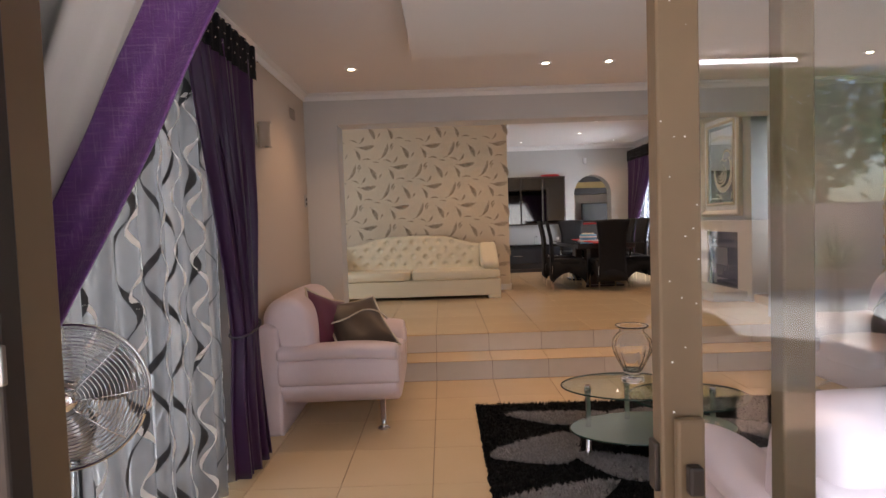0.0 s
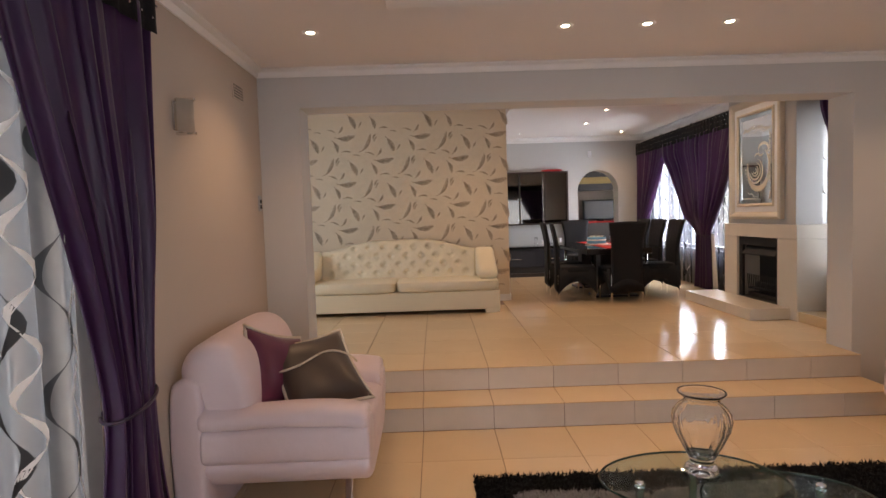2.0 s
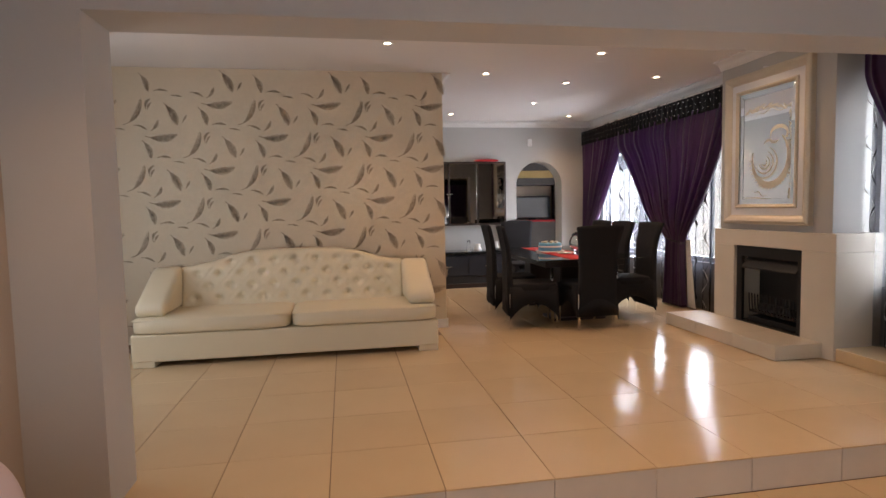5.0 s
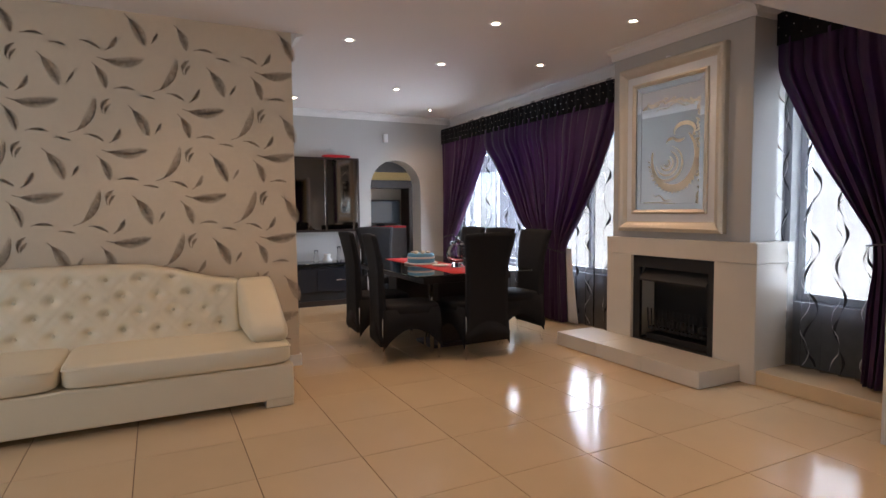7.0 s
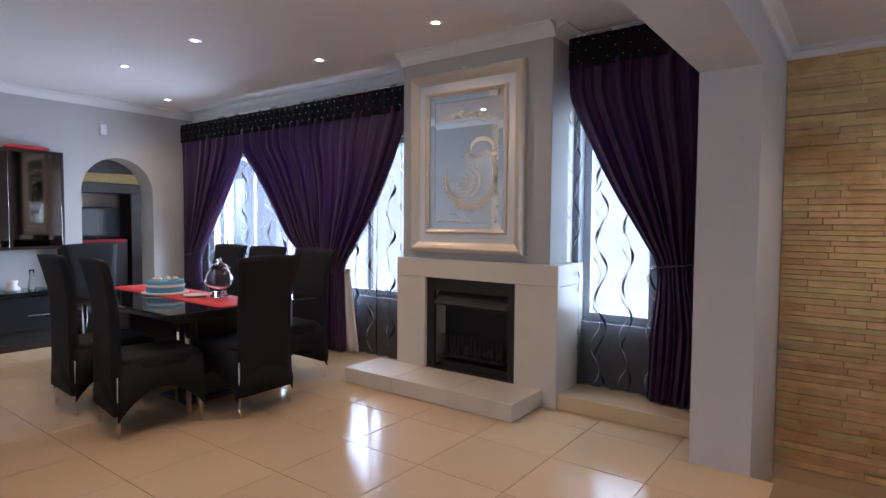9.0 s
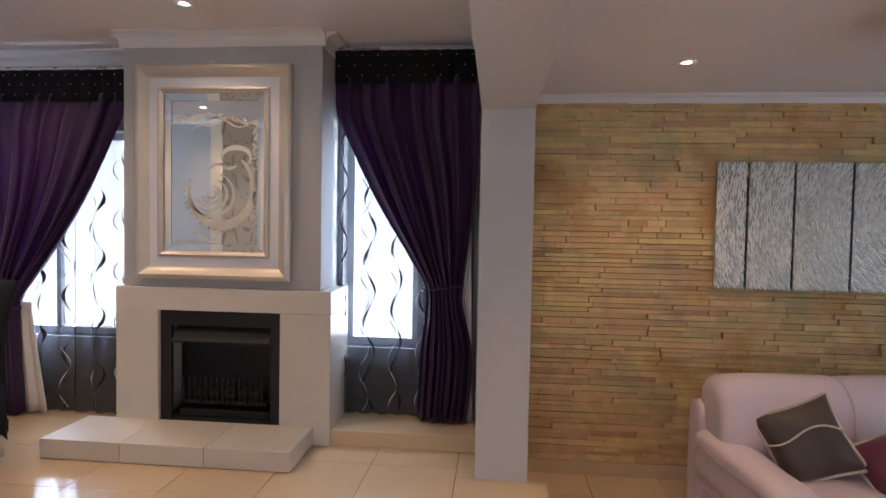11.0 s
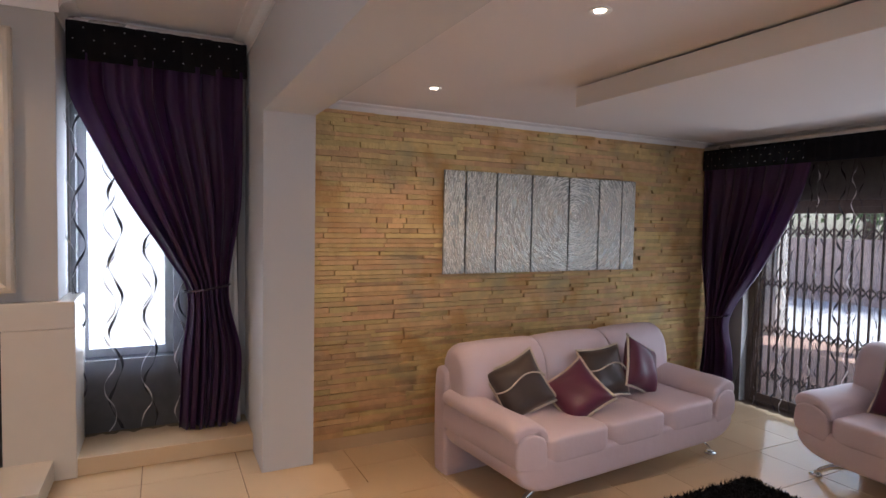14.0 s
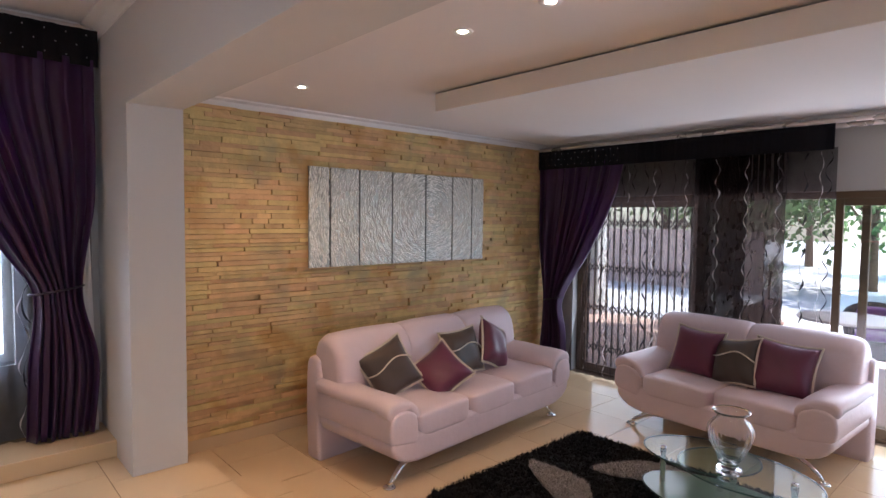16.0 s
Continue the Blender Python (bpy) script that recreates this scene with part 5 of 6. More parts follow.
def dining_table():
    t = thing("dining_table", "black glass dining table with dark pedestal base", "table", pose(2.52, 9.36, ZT))
    part("glass_top", box((-0.575, -0.98, 0.678), (0.575, 0.98, 0.690), 0.004), M_DARKGLASS, t, "black glass top")
    part("apron", box((-0.44, -0.82, 0.60), (0.44, 0.82, 0.678), 0.006), M_BLACKWOOD, t)
    for q in (-1, 1):
        part("pedestal", box((-0.20, q * 0.5 - 0.12, 0.03), (0.20, q * 0.5 + 0.12, 0.60), 0.01), M_BLACKWOOD, t)
        part("plinth", box((-0.30, q * 0.5 - 0.18, 0.0), (0.30, q * 0.5 + 0.18, 0.03), 0.008), M_BLACKWOOD, t)
    for x in (-0.36, 0.36):
        for y in (-0.80, 0.80):
            part("chrome_leg", tube([(x, y, 0.0), (x, y, 0.60)], 0.018, 12), M_CHROME, t, smooth=True)


dining_table()
ZTAB = ZT + 0.690
run = bmesh.new()
rows_ = []
for i in range(31):
    y = 8.42 + 1.75 * i / 30
    rows_.append([run.verts.new((2.52 + dx + 0.12 * (y - 9.3) * 0.2, y, ZTAB + 0.003 + 0.0015 * math.sin(9 * y + 20 * dx))) for dx in (-0.19, -0.06, 0.06, 0.19)])
for p, q in zip(rows_, rows_[1:]):
    for i in range(3):
        run.faces.new((p[i], p[i + 1], q[i + 1], q[i]))
runner = tagged(part("table_runner", run, M_RED, smooth=True), "bright red cloth runner on the dining table", "table runner")
runner.modifiers.new("cloth", "SOLIDIFY").thickness = 0.003

cake = thing("cake", "blue iced round cake on a white board", "cake", pose(2.46, 9.42, ZTAB + 0.006))
part("board", lathe([(0.0001, 0.0), (0.17, 0.0), (0.17, 0.010), (0.0001, 0.012)], 36), M_WHITEMETAL, cake, smooth=False)
part("icing", lathe([(0.132, 0.011), (0.137, 0.02), (0.135, 0.095), (0.128, 0.103), (0.0001, 0.105)], 40), M_BLUE, cake, smooth=True)
part("icing_ring", lathe([(0.137, 0.052), (0.141, 0.057), (0.141, 0.066), (0.137, 0.071)], 40), M_WHITEMETAL, cake, "white icing band")
for i in range(7):
    part("topping", squad((0.08 * math.cos(i * 0.9), 0.08 * math.sin(i * 0.9), 0.113), (0.024, 0.020, 0.012), 2, 10, 6), M_PIPING, cake, "cream icing dollop", smooth=True)

jar = thing("glass_jar", "clear lidded glass jar on the red runner", "jar", pose(2.60, 8.90, ZTAB + 0.006))
part("jar_body", lathe([(0.0001, 0.0), (0.060, 0.0), (0.066, 0.008), (0.050, 0.03), (0.075, 0.055), (0.103, 0.10), (0.106, 0.14), (0.090, 0.185), (0.070, 0.205), (0.072, 0.212), (0.066, 0.212), (0.064, 0.203), (0.084, 0.182), (0.100, 0.14), (0.097, 0.102), (0.070, 0.060), (0.0001, 0.045)], 40), M_CRYSTAL, jar, smooth=True)
part("jar_lid", lathe([(0.078, 0.213), (0.078, 0.220), (0.055, 0.240), (0.022, 0.252), (0.014, 0.262), (0.024, 0.275), (0.020, 0.288), (0.0001, 0.292)], 32), M_CRYSTAL, jar, "domed glass lid", smooth=True)
plate = thing("paper_plate", "small white plate on the table runner", "plate", pose(2.50, 9.06, ZTAB + 0.006))
part("dish", lathe([(0.0001, 0.003), (0.06, 0.003), (0.085, 0.012), (0.086, 0.010), (0.06, 0.0), (0.0001, 0.0)], 28), M_WHITEMETAL, plate, smooth=True)


def dresser():
    d = thing("dresser", "dark wood dresser with tall mirrored doors and console", "dresser", pose(1.90, YD, ZT))
    w = 0.70
    part("plinth", box((-w, -0.42, 0), (w, -0.02, 0.07), 0.004), M_BLACKWOOD, d)
    part("lower_body", box((-w, -0.44, 0.18), (w, -0.02, 0.50), 0.006), M_DRESSER, d, "grey gloss drawer body")
    for q in (-0.5, 0.5):
        dr = part("drawer", box((q * w - w / 2 + 0.008, -0.458, 0.20), (q * w + w / 2 - 0.008, -0.441, 0.48), 0.004), M_DRESSER, d)
        part("drawer_handle", tube([(q * w - 0.10, -0.465, 0.34), (q * w - 0.09, -0.48, 0.34), (q * w + 0.09, -0.48, 0.34), (q * w + 0.10, -0.465, 0.34)], 0.006, 8), M_CHROME, dr, smooth=True)
    part("foot_rail", box((-w, -0.40, 0.07), (w, -0.06, 0.18)), M_SOOT, d)
    part("console_top", box((-w - 0.01, -0.46, 0.53), (w + 0.01, -0.02, 0.565), 0.005), M_DARKGLASS, d)
    part("console_rail", box((-w, -0.40, 0.50), (w, -0.04, 0.53)), M_SOOT, d)
    up = part("upper_frame", box((-w, -0.16, 0.96), (w, -0.02, 1.96), 0.005), M_BLACKWOOD, d)
    for i in range(3):
        a = -w + 0.03 + i * (2 * w - 0.03) / 3
        b = a + (2 * w - 0.03) / 3 - 0.03
        dr = part("mirror_door", box((a, -0.172, 0.99), (b, -0.161, 1.93), 0.002), M_MIRROR_DIM, up, "tinted mirror door")
    for q in (-0.26, -0.20):
        part("knob", squad((q, -0.185, 1.45), (0.014, 0.014, 0.014), 2, 12, 8), M_CHROME, up, smooth=True)
    for q in (-w + 0.015, w - 0.015):
        part("side_post", box((q - 0.014, -0.15, 0.565), (q + 0.014, -0.02, 0.96)), M_BLACKWOOD, d)
    return d


dresser()
for k, (dx, h, r, m_) in enumerate(((0.05, 0.16, 0.035, M_CRYSTAL), (0.20, 0.10, 0.06, M_WHITEMETAL), (0.36, 0.20, 0.03, M_CRYSTAL), (0.50, 0.13, 0.04, M_WHITEMETAL))):
    it = thing("ornament", "small ornament standing on the dresser console", "ornament", pose(1.90 + dx, YD - 0.26, ZT + 0.566), "dresser ornaments")
    part("ornament_body", lathe([(0.0001, 0), (r, 0), (r * 1.1, h * 0.25), (r * 0.6, h * 0.6), (r * 0.8, h), (0.0001, h)], 20), m_, it, smooth=True)
bag = thing("red_cloth", "folded red cloth lying on top of dresser", "cloth", pose(2.30, YD - 0.10, ZT + 1.961))
part("fold", squad((0, 0, 0.02), (0.20, 0.06, 0.02), 3, 20, 8), M_RED, bag, smooth=True)


# ---- wall fittings ----
sconce = thing("wall_sconce", "frosted glass wall light on the taupe wall", "wall lamp", pose(XL, 4.02, 2.09))
part("back_plate", box((0.0, -0.05, -0.075), (0.012, 0.05, 0.075), 0.003), M_CHROME, sconce)
shade = bmesh.new()
prev = None
for i in range(17):
    a = -1.25 + 2.5 * i / 16
    pair = [shade.verts.new((0.012 + 0.075 * math.cos(a), 0.078 * math.sin(a), z)) for z in (-0.085, 0.085)]
    if prev:
        shade.faces.new((prev[0], pair[0], pair[1], prev[1]))
    prev = pair
ob = part("shade", shade, M_FROST, sconce, "frosted curved glass shade", smooth=True)
ob.modifiers.new("glass", "SOLIDIFY").thickness = 0.006
for z in (-0.088, 0.088):
    part("clip", box((0.0, -0.012, z - 0.008), (0.10, 0.012, z + 0.008), 0.003), M_CHROME, sconce)

vent = thing("wall_vent", "louvred air vent brick painted like wall", "vent", pose(XL, 4.99, 2.425))
part("vent_frame", box((0.0, -0.105, -0.055), (0.006, 0.105, 0.055), 0.002), M_WALL_WARM, vent)
# black raised blocks stand in for the shade inside the vent's holes
for r in range(5):
    for c in range(8):
        part("vent_hole_shade", box((0.006, -0.09 + 0.0235 * c, -0.044 + 0.019 * r), (0.0075, -0.09 + 0.0235 * c + 0.014, -0.044 + 0.019 * r + 0.010)), M_SOOT, vent)

switch = thing("light_switch", "steel light switch plate on the taupe wall", "light switch", pose(XL, 5.36, 1.67))
part("plate", box((0.0, -0.035, -0.06), (0.009, 0.035, 0.06), 0.003), M_STEEL, switch)
for z in (-0.03, 0.012):
    part("rocker", box((0.009, -0.014, z - 0.012), (0.015, 0.014, z + 0.016), 0.003), M_SOOT, switch)

sensor = thing("alarm_sensor", "small white motion sensor on the far wall", "sensor", pose(3.05, YD, 2.62))
part("sensor_body", box((-0.035, -0.035, -0.06), (0.035, 0.0, 0.06), 0.010), M_WHITEMETAL, sensor)
part("sensor_lens", box((-0.022, -0.038, -0.045), (0.022, -0.033, 0.0), 0.004), M_LINING, sensor)


# ---- pedestal fan ----
def pedestal_fan():
    f = thing("pedestal_fan", "chrome pedestal fan beside the pale voile", "fan", pose(-1.165, 1.70, 0))
    part("foot", lathe([(0.0001, 0.0), (0.15, 0.0), (0.15, 0.012), (0.06, 0.028), (0.02, 0.04), (0.0001, 0.04)], 32), M_CHROME, f, smooth=True)
    part("pole", tube([(0, 0, 0.03), (0, 0, 0.55), (0, 0.03, 0.84)], 0.013, 12), M_CHROME, f, smooth=True)
    head = part("motor", squad((0, 0.06, 0), (0.055, 0.085, 0.055), 2.6, 20, 12), M_STEEL, f, smooth=True)
    head.matrix_basis = pose(0, 0.0, 0.92, 0, 0, 26)
    R = 0.226
    def ring(r, y, t=0.003):
        return [(r * math.cos(2 * math.pi * i / 48), y, r * math.sin(2 * math.pi * i / 48)) for i in range(48)]
    rim = tube(ring(R, -0.06), 0.007, 8, closed=True)
    part("guard_rim", rim, M_CHROME, head, smooth=True)
    cage = bmesh.new()
    for k in range(16):
        r = 0.045 + (R - 0.045) * k / 16
        tube(ring(r, -0.06 - 0.055 * math.cos(math.pi / 2 * (r / R) ** 2)), 0.0016, 5, cage, closed=True)
        tube(ring(r, -0.06 + 0.055 * math.cos(math.pi / 2 * (r / R) ** 2)), 0.0016, 5, cage, closed=True)
    for k in range(8):
        a = 2 * math.pi * k / 8
        for q in (-1, 1):
            tube([(r * math.cos(a), -0.06 + q * 0.057 * math.cos(math.pi / 2 * (r / R) ** 2), r * math.sin(a)) for r in (0.03, 0.10, 0.16, 0.21, R)], 0.0022, 5, cage)
    part("guard_grille", cage, M_CHROME, head, "concentric chrome guard wires", smooth=True)["kind"] = "stuff"
    for k in range(3):
        a0 = 2 * math.pi * k / 3 + 0.4
        out = bmesh.new()
        g = []
        for i in range(9):
            r = 0.03 + 0.175 * i / 8
            hw = 0.25 + 0.35 * math.sin(math.pi * min(1, i / 8 * 0.8 + 0.15))
            g.append([out.verts.new((r * math.cos(a0 + s * hw), -0.06 + 0.02 * s, r * math.sin(a0 + s * hw))) for s in (-1, -0.3, 0.4, 1)])
        for p, q in zip(g, g[1:]):
            for i in range(3):
                out.faces.new((p[i], p[i + 1], q[i + 1], q[i]))
        b = part("blade", out, M_STEEL, head, "brushed metal blade", smooth=True)
        b.modifiers.new("sheet", "SOLIDIFY").thickness = 0.002
    part("hub", lathe([(0.0001, 0.0), (0.028, 0.0), (0.035, 0.02), (0.035, 0.05)], 20), M_CHROME, head, smooth=True).matrix_basis = pose(0, -0.125, 0, -90, 0, 0)
    part("cord", tube([(0.0, 0.06, 0.88), (0.03, -0.02, 0.75), (0.05, -0.05, 0.45), (0.06, -0.04, 0.10), (0.10, 0.05, 0.012), (-0.05, 0.30, 0.010)], 0.005, 8), M_SOOT, f, "black power cord", smooth=True)


pedestal_fan()


# ---- sliding doors, windows and gate ----
def sliding_doors():
    d = tagged(new("door_sliding"), "bronze aluminium sliding glass doors standing open", "sliding door", kind="structure")
    y = 0.72
    part("head_track", box((-0.62, y - 0.05, 2.0), (3.90, y + 0.07, 2.06), 0.004), M_FRAME, d)
    part("sill_track", box((-0.62, y - 0.05, 0.0), (3.90, y + 0.07, 0.025), 0.003), M_FRAME, d)
    part("side_jamb", box((-0.62, y - 0.05, 0.025), (-0.555, y + 0.07, 2.0), 0.004), M_FRAME, d)
    part("side_jamb", box((3.84, y - 0.05, 0.025), (3.90, y + 0.07, 2.0), 0.004), M_FRAME, d)
    part("lock_channel", box((-0.62, y - 0.115, 0.0), (-0.505, y - 0.075, 2.06), 0.004), M_FRAME_DARK, d, "dark outer gate channel")
    part("latch_keep", box((-0.515, y - 0.125, 1.24), (-0.497, y - 0.115, 1.29), 0.003), M_STEEL, d)
    def sash(x0, x1, yy, name, sw=0.06):
        st = part(name, box((x0, yy - 0.018, 0.03), (x0 + sw, yy + 0.018, 2.0), 0.004), M_FRAME, d)
        part("stile", box((x1 - 0.06, yy - 0.018, 0.03), (x1, yy + 0.018, 2.0), 0.004), M_FRAME, st)
        part("top_rail", box((x0 + 0.06, yy - 0.016, 1.94), (x1 - 0.06, yy + 0.016, 2.0), 0.003), M_FRAME, st)
        part("bottom_rail", box((x0 + 0.06, yy - 0.016, 0.03), (x1 - 0.06, yy + 0.016, 0.11), 0.003), M_FRAME, st)
        p = part("pane", box((x0 + 0.055, yy - 0.003, 0.105), (x1 - 0.055, yy + 0.003, 1.945)), M_PANE, st)
        p.visible_shadow = False
        return st
    s1 = sash(0.33, 1.14, y, "sash")
    part("door_lock", box((0.345, y - 0.034, 1.0), (0.385, y - 0.018, 1.14), 0.005), M_FRAME, s1, "worn bronze lock case")
    part("lock_lever", box((0.355, y - 0.052, 1.04), (0.375, y - 0.034, 1.08), 0.004), M_FRAME_DARK, s1)
    part("door_lock", box((0.322, y - 0.012, 1.03), (0.330, y + 0.012, 1.10), 0.002), M_FRAME_DARK, s1)
    sash(0.528, 1.32, y + 0.045, "sash", 0.048)
    flecks = bmesh.new()
    fr = random.Random(3)
    for i in range(36):
        fx, fz, fs = fr.uniform(0.334, 0.386), fr.uniform(0.9, 1.95), fr.uniform(0.0004, 0.0012)
        box((fx - fs, y - 0.0192, fz - fs * fr.uniform(0.6, 1.8)), (fx + fs, y - 0.0178, fz + fs), bm=flecks)
    part("paint_flecks", flecks, M_WHITEMETAL, s1, "dried white paint flecks")["kind"] = "stuff"
    sash(2.46, 3.84, y + 0.045, "sash")


sliding_doors()


def trellis_gate(x0, x1, y, z1):
    g = thing("trellis_gate", "dark expanding trellis security gate behind the glass doors", "security gate")
    n = 17
    for i in range(n):
        x = x0 + (x1 - x0) * i / (n - 1)
        part("upright", box((x - 0.008, y - 0.010, 0.03), (x + 0.008, y + 0.010, z1), 0.002), M_FRAME_DARK, g)
    for z in (0.27, 0.75, 1.226, 1.755):
        out = bmesh.new()
        for i in range(n - 1):
            a, b = x0 + (x1 - x0) * i / (n - 1), x0 + (x1 - x0) * (i + 1) / (n - 1)
            tube([(a, y - 0.014, z - 0.05), (b, y - 0.014, z + 0.05)], 0.008, 6, out)
            tube([(a, y + 0.014, z + 0.05), (b, y + 0.014, z - 0.05)], 0.008, 6, out)
        part("lattice", out, M_FRAME_DARK, g)


trellis_gate(2.52, 3.83, 0.655, 2.0)


def window(name, x, y0, y1, z0, z1, bars, inward):
    w = tagged(new(name), "white framed window behind voile", "window", kind="structure")
    f = box((x - 0.03, y0, z0), (x + 0.03, y0 + 0.05, z1))
    box((x - 0.03, y1 - 0.05, z0), (x + 0.03, y1, z1), bm=f)
    box((x - 0.03, y0 + 0.05, z0), (x + 0.03, y1 - 0.05, z0 + 0.05), bm=f)
    box((x - 0.03, y0 + 0.05, z1 - 0.05), (x + 0.03, y1 - 0.05, z1), bm=f)
    part("window_frame", f, M_WHITEMETAL, w)
    for i in range(1, bars):
        y = y0 + (y1 - y0) * i / bars
        part("mullion", box((x - 0.02, y - 0.018, z0 + 0.05), (x + 0.02, y + 0.018, z1 - 0.05)), M_WHITEMETAL, w)
    p = part("pane", box((x - 0.003, y0 + 0.045, z0 + 0.045), (x + 0.003, y1 - 0.045, z1 - 0.045)), M_PANE, w)
    p.visible_shadow = False
    part("window_sill", box((x - 0.12 if inward < 0 else x - 0.03, y0, z0 - 0.02), (x + 0.03 if inward < 0 else x + 0.12, y1, z0), 0.004), M_TRIM, w)


window("window_dining", XW + 0.14, 8.30, 11.45, 0.9, 2.4, 5, -1)
window("window_hearth", XW + 0.14, 6.17, 6.70, 0.9, 2.4, 1, -1)
window("window_lounge", X2L - 0.14, 6.35, 7.65, 0.9, 2.3, 2, 1)

side = tagged(new("door_side"), "bronze framed side glass door behind pale voile", "sliding door", kind="structure")
for y in (1.05, 2.04, 3.05):
    part("stile", box((XL - 0.16, y, 0.0), (XL - 0.11, y + 0.05, 2.1), 0.003), M_FRAME, side)
part("top_rail", box((XL - 0.16, 1.10, 2.04), (XL - 0.11, 3.05, 2.1)), M_FRAME, side)
part("bottom_rail", box((XL - 0.16, 1.10, 0.0), (XL - 0.11, 3.05, 0.06)), M_FRAME, side)
bar = bmesh.new()
for i in range(9):
    y = 1.12 + 1.9 * i / 8
    tube([(XL - 0.20, y, 0.05), (XL - 0.20, y, 2.05)], 0.007, 6, bar)
for z in (0.5, 1.25, 1.7):
    for i in range(8):
        a, b = 1.12 + 1.9 * i / 8, 1.12 + 1.9 * (i + 1) / 8
        tube([(XL - 0.20, a, z - 0.09), (XL - 0.20, b, z + 0.09)], 0.006, 6, bar)
        tube([(XL - 0.20, a, z + 0.09), (XL - 0.20, b, z - 0.09)], 0.006, 6, bar)
part("burglar_bars", bar, M_WHITEMETAL, side, "white diamond burglar bars")
pn = part("pane", box((XL - 0.138, 1.10, 0.06), (XL - 0.132, 3.05, 2.04)), M_PANE, side)
pn.visible_shadow = False


# ---- room behind the arch ----
bm = box((1.6, 15.4, 0), (5.6, 15.6, 3.1))
box((1.4, YD + 0.3, 0), (1.6, 15.6, 3.1), bm=bm)
box((5.6, YD + 0.3, 0), (5.8, 13.0, 3.1), bm=bm)
# unseen opening between y 13.0 and 14.6, added to let sky light in
box((5.6, 13.0, 0), (5.8, 14.6, 1.2), bm=bm)
box((5.6, 13.0, 2.3), (5.8, 14.6, 3.1), bm=bm)
box((5.6, 14.6, 0), (5.8, 15.6, 3.1), bm=bm)
structure("wall_tv_room", bm, M_WALL_WARM, "television room walls with an opening added for sky light")
structure("floor_tv_room", box((1.4, YD + 0.3, 0.0), (5.8, 15.6, ZT - 0.002)), M_TILE, "tiled floor of the television room")
structure("ceiling_tv_room", box((1.4, YD + 0.3, 2.9), (5.8, 15.6, 3.0)), M_CEIL, "ceiling of the television room")
tv = thing("television", "black flat television on a dark stand with red cloth", "television", pose(4.20, 15.2, ZT))
part("screen", box((-0.40, -0.04, 1.0), (0.40, 0.0, 1.44), 0.006), M_SCREEN, tv, "dark blue-grey screen")
part("bezel", box((-0.43, -0.03, 0.97), (0.43, 0.03, 1.47), 0.008), M_SOOT, tv)
part("neck", box((-0.08, -0.03, 0.94), (0.08, 0.02, 0.97)), M_SOOT, tv)
part("stand", box((-0.6, -0.22, 0.0), (0.48, 0.18, 0.90), 0.008), M_BLACKWOOD, tv)
part("stand_cloth", box((-0.6, -0.225, 0.90), (0.48, 0.18, 0.94), 0.006), M_RED, tv, "red cloth on the stand")
cab = thing("wall_unit", "dark wood wall unit with a gold pelmet", "wall unit", pose(4.2, 15.38, ZT))
part("pelmet", box((-1.6, -0.42, 1.86), (1.4, -0.02, 2.02), 0.006), M_GOLD, cab, "gold fabric pelmet")
part("header", box((-1.6, -0.44, 1.70), (1.4, -0.02, 1.86), 0.006), M_BLACKWOOD, cab)
part("header", box((-1.6, -0.44, 2.02), (1.4, -0.02, 2.45), 0.006), M_BLACKWOOD, cab)
for x in (-1.6, 0.53):
    part("side_panel", box((x, -0.44, 0.0), (x + 0.22, -0.02, 1.70), 0.006), M_BLACKWOOD, cab)


# ---- outside ----
structure("ground", box((-60, -60, -0.30), (60, 60, -0.14)), M_GRASS, "lawn round the house")
structure("pavement", box((-6.0, -3.4, -0.14), (9.0, 0.62, -0.02), 0.01), M_TERRACOTTA, "terracotta tiled patio")
structure("pavement_drive", box((-14.0, -58.0, -0.14), (26.0, -3.42, -0.06), 0.01), M_PAVING, "pale sunlit driveway")
structure("pavement_side", box((4.6, 0.7, -0.14), (8.2, 13, -0.05), 0.01), M_PAVING, "pale paved strip beside the house")
structure("wall_boundary_east", box((7.6, 1.5, -0.14), (7.8, 16, 2.9)), M_PALEWALL, "pale sunlit boundary wall")
# added wall, tall enough to keep bright sky from behind the side door
structure("wall_sky_screen_west", box((-3.9, 0.7, -0.14), (-3.7, 9.0, 4.4)), M_PALEWALL, "pale wall added to hide the sky behind the side voile")
structure("pavement_west", box((-3.7, 0.7, -0.14), (-1.5, 5.2, -0.05), 0.01), M_PAVING, "pale paved strip outside the side door")
structure("wall_boundary_south", box((5.2, -9.2, -0.14), (18, -9.0, 1.55)), M_BOUNDARY, "pinkish brown plastered garden wall")
structure("patio_roof", box((-2.2, -3.3, 2.62), (6.4, 0.62, 2.76), 0.01), M_CEIL, "white patio roof slab")
for x in (-1.7, 4.1, 6.2):
    col = tagged(part("pillar", box((x - 0.16, -3.28, -0.02), (x + 0.16, -2.96, 2.62), 0.01), M_WALL_GREY), "grey plastered patio pillar", kind="structure")
structure("wall_outer_upper", box((-6, 0.60, 3.1), (8, 0.64, 3.6)), M_WALL_GREY, "upper wall of the house")
# slab is out of view; its west overhang is added to keep sun out
structure("roof", box((-4.5, 0.3, 3.12), (5.0, 15.8, 3.3)), M_BOUNDARY, "unseen flat roof with an overhang added to block sun")


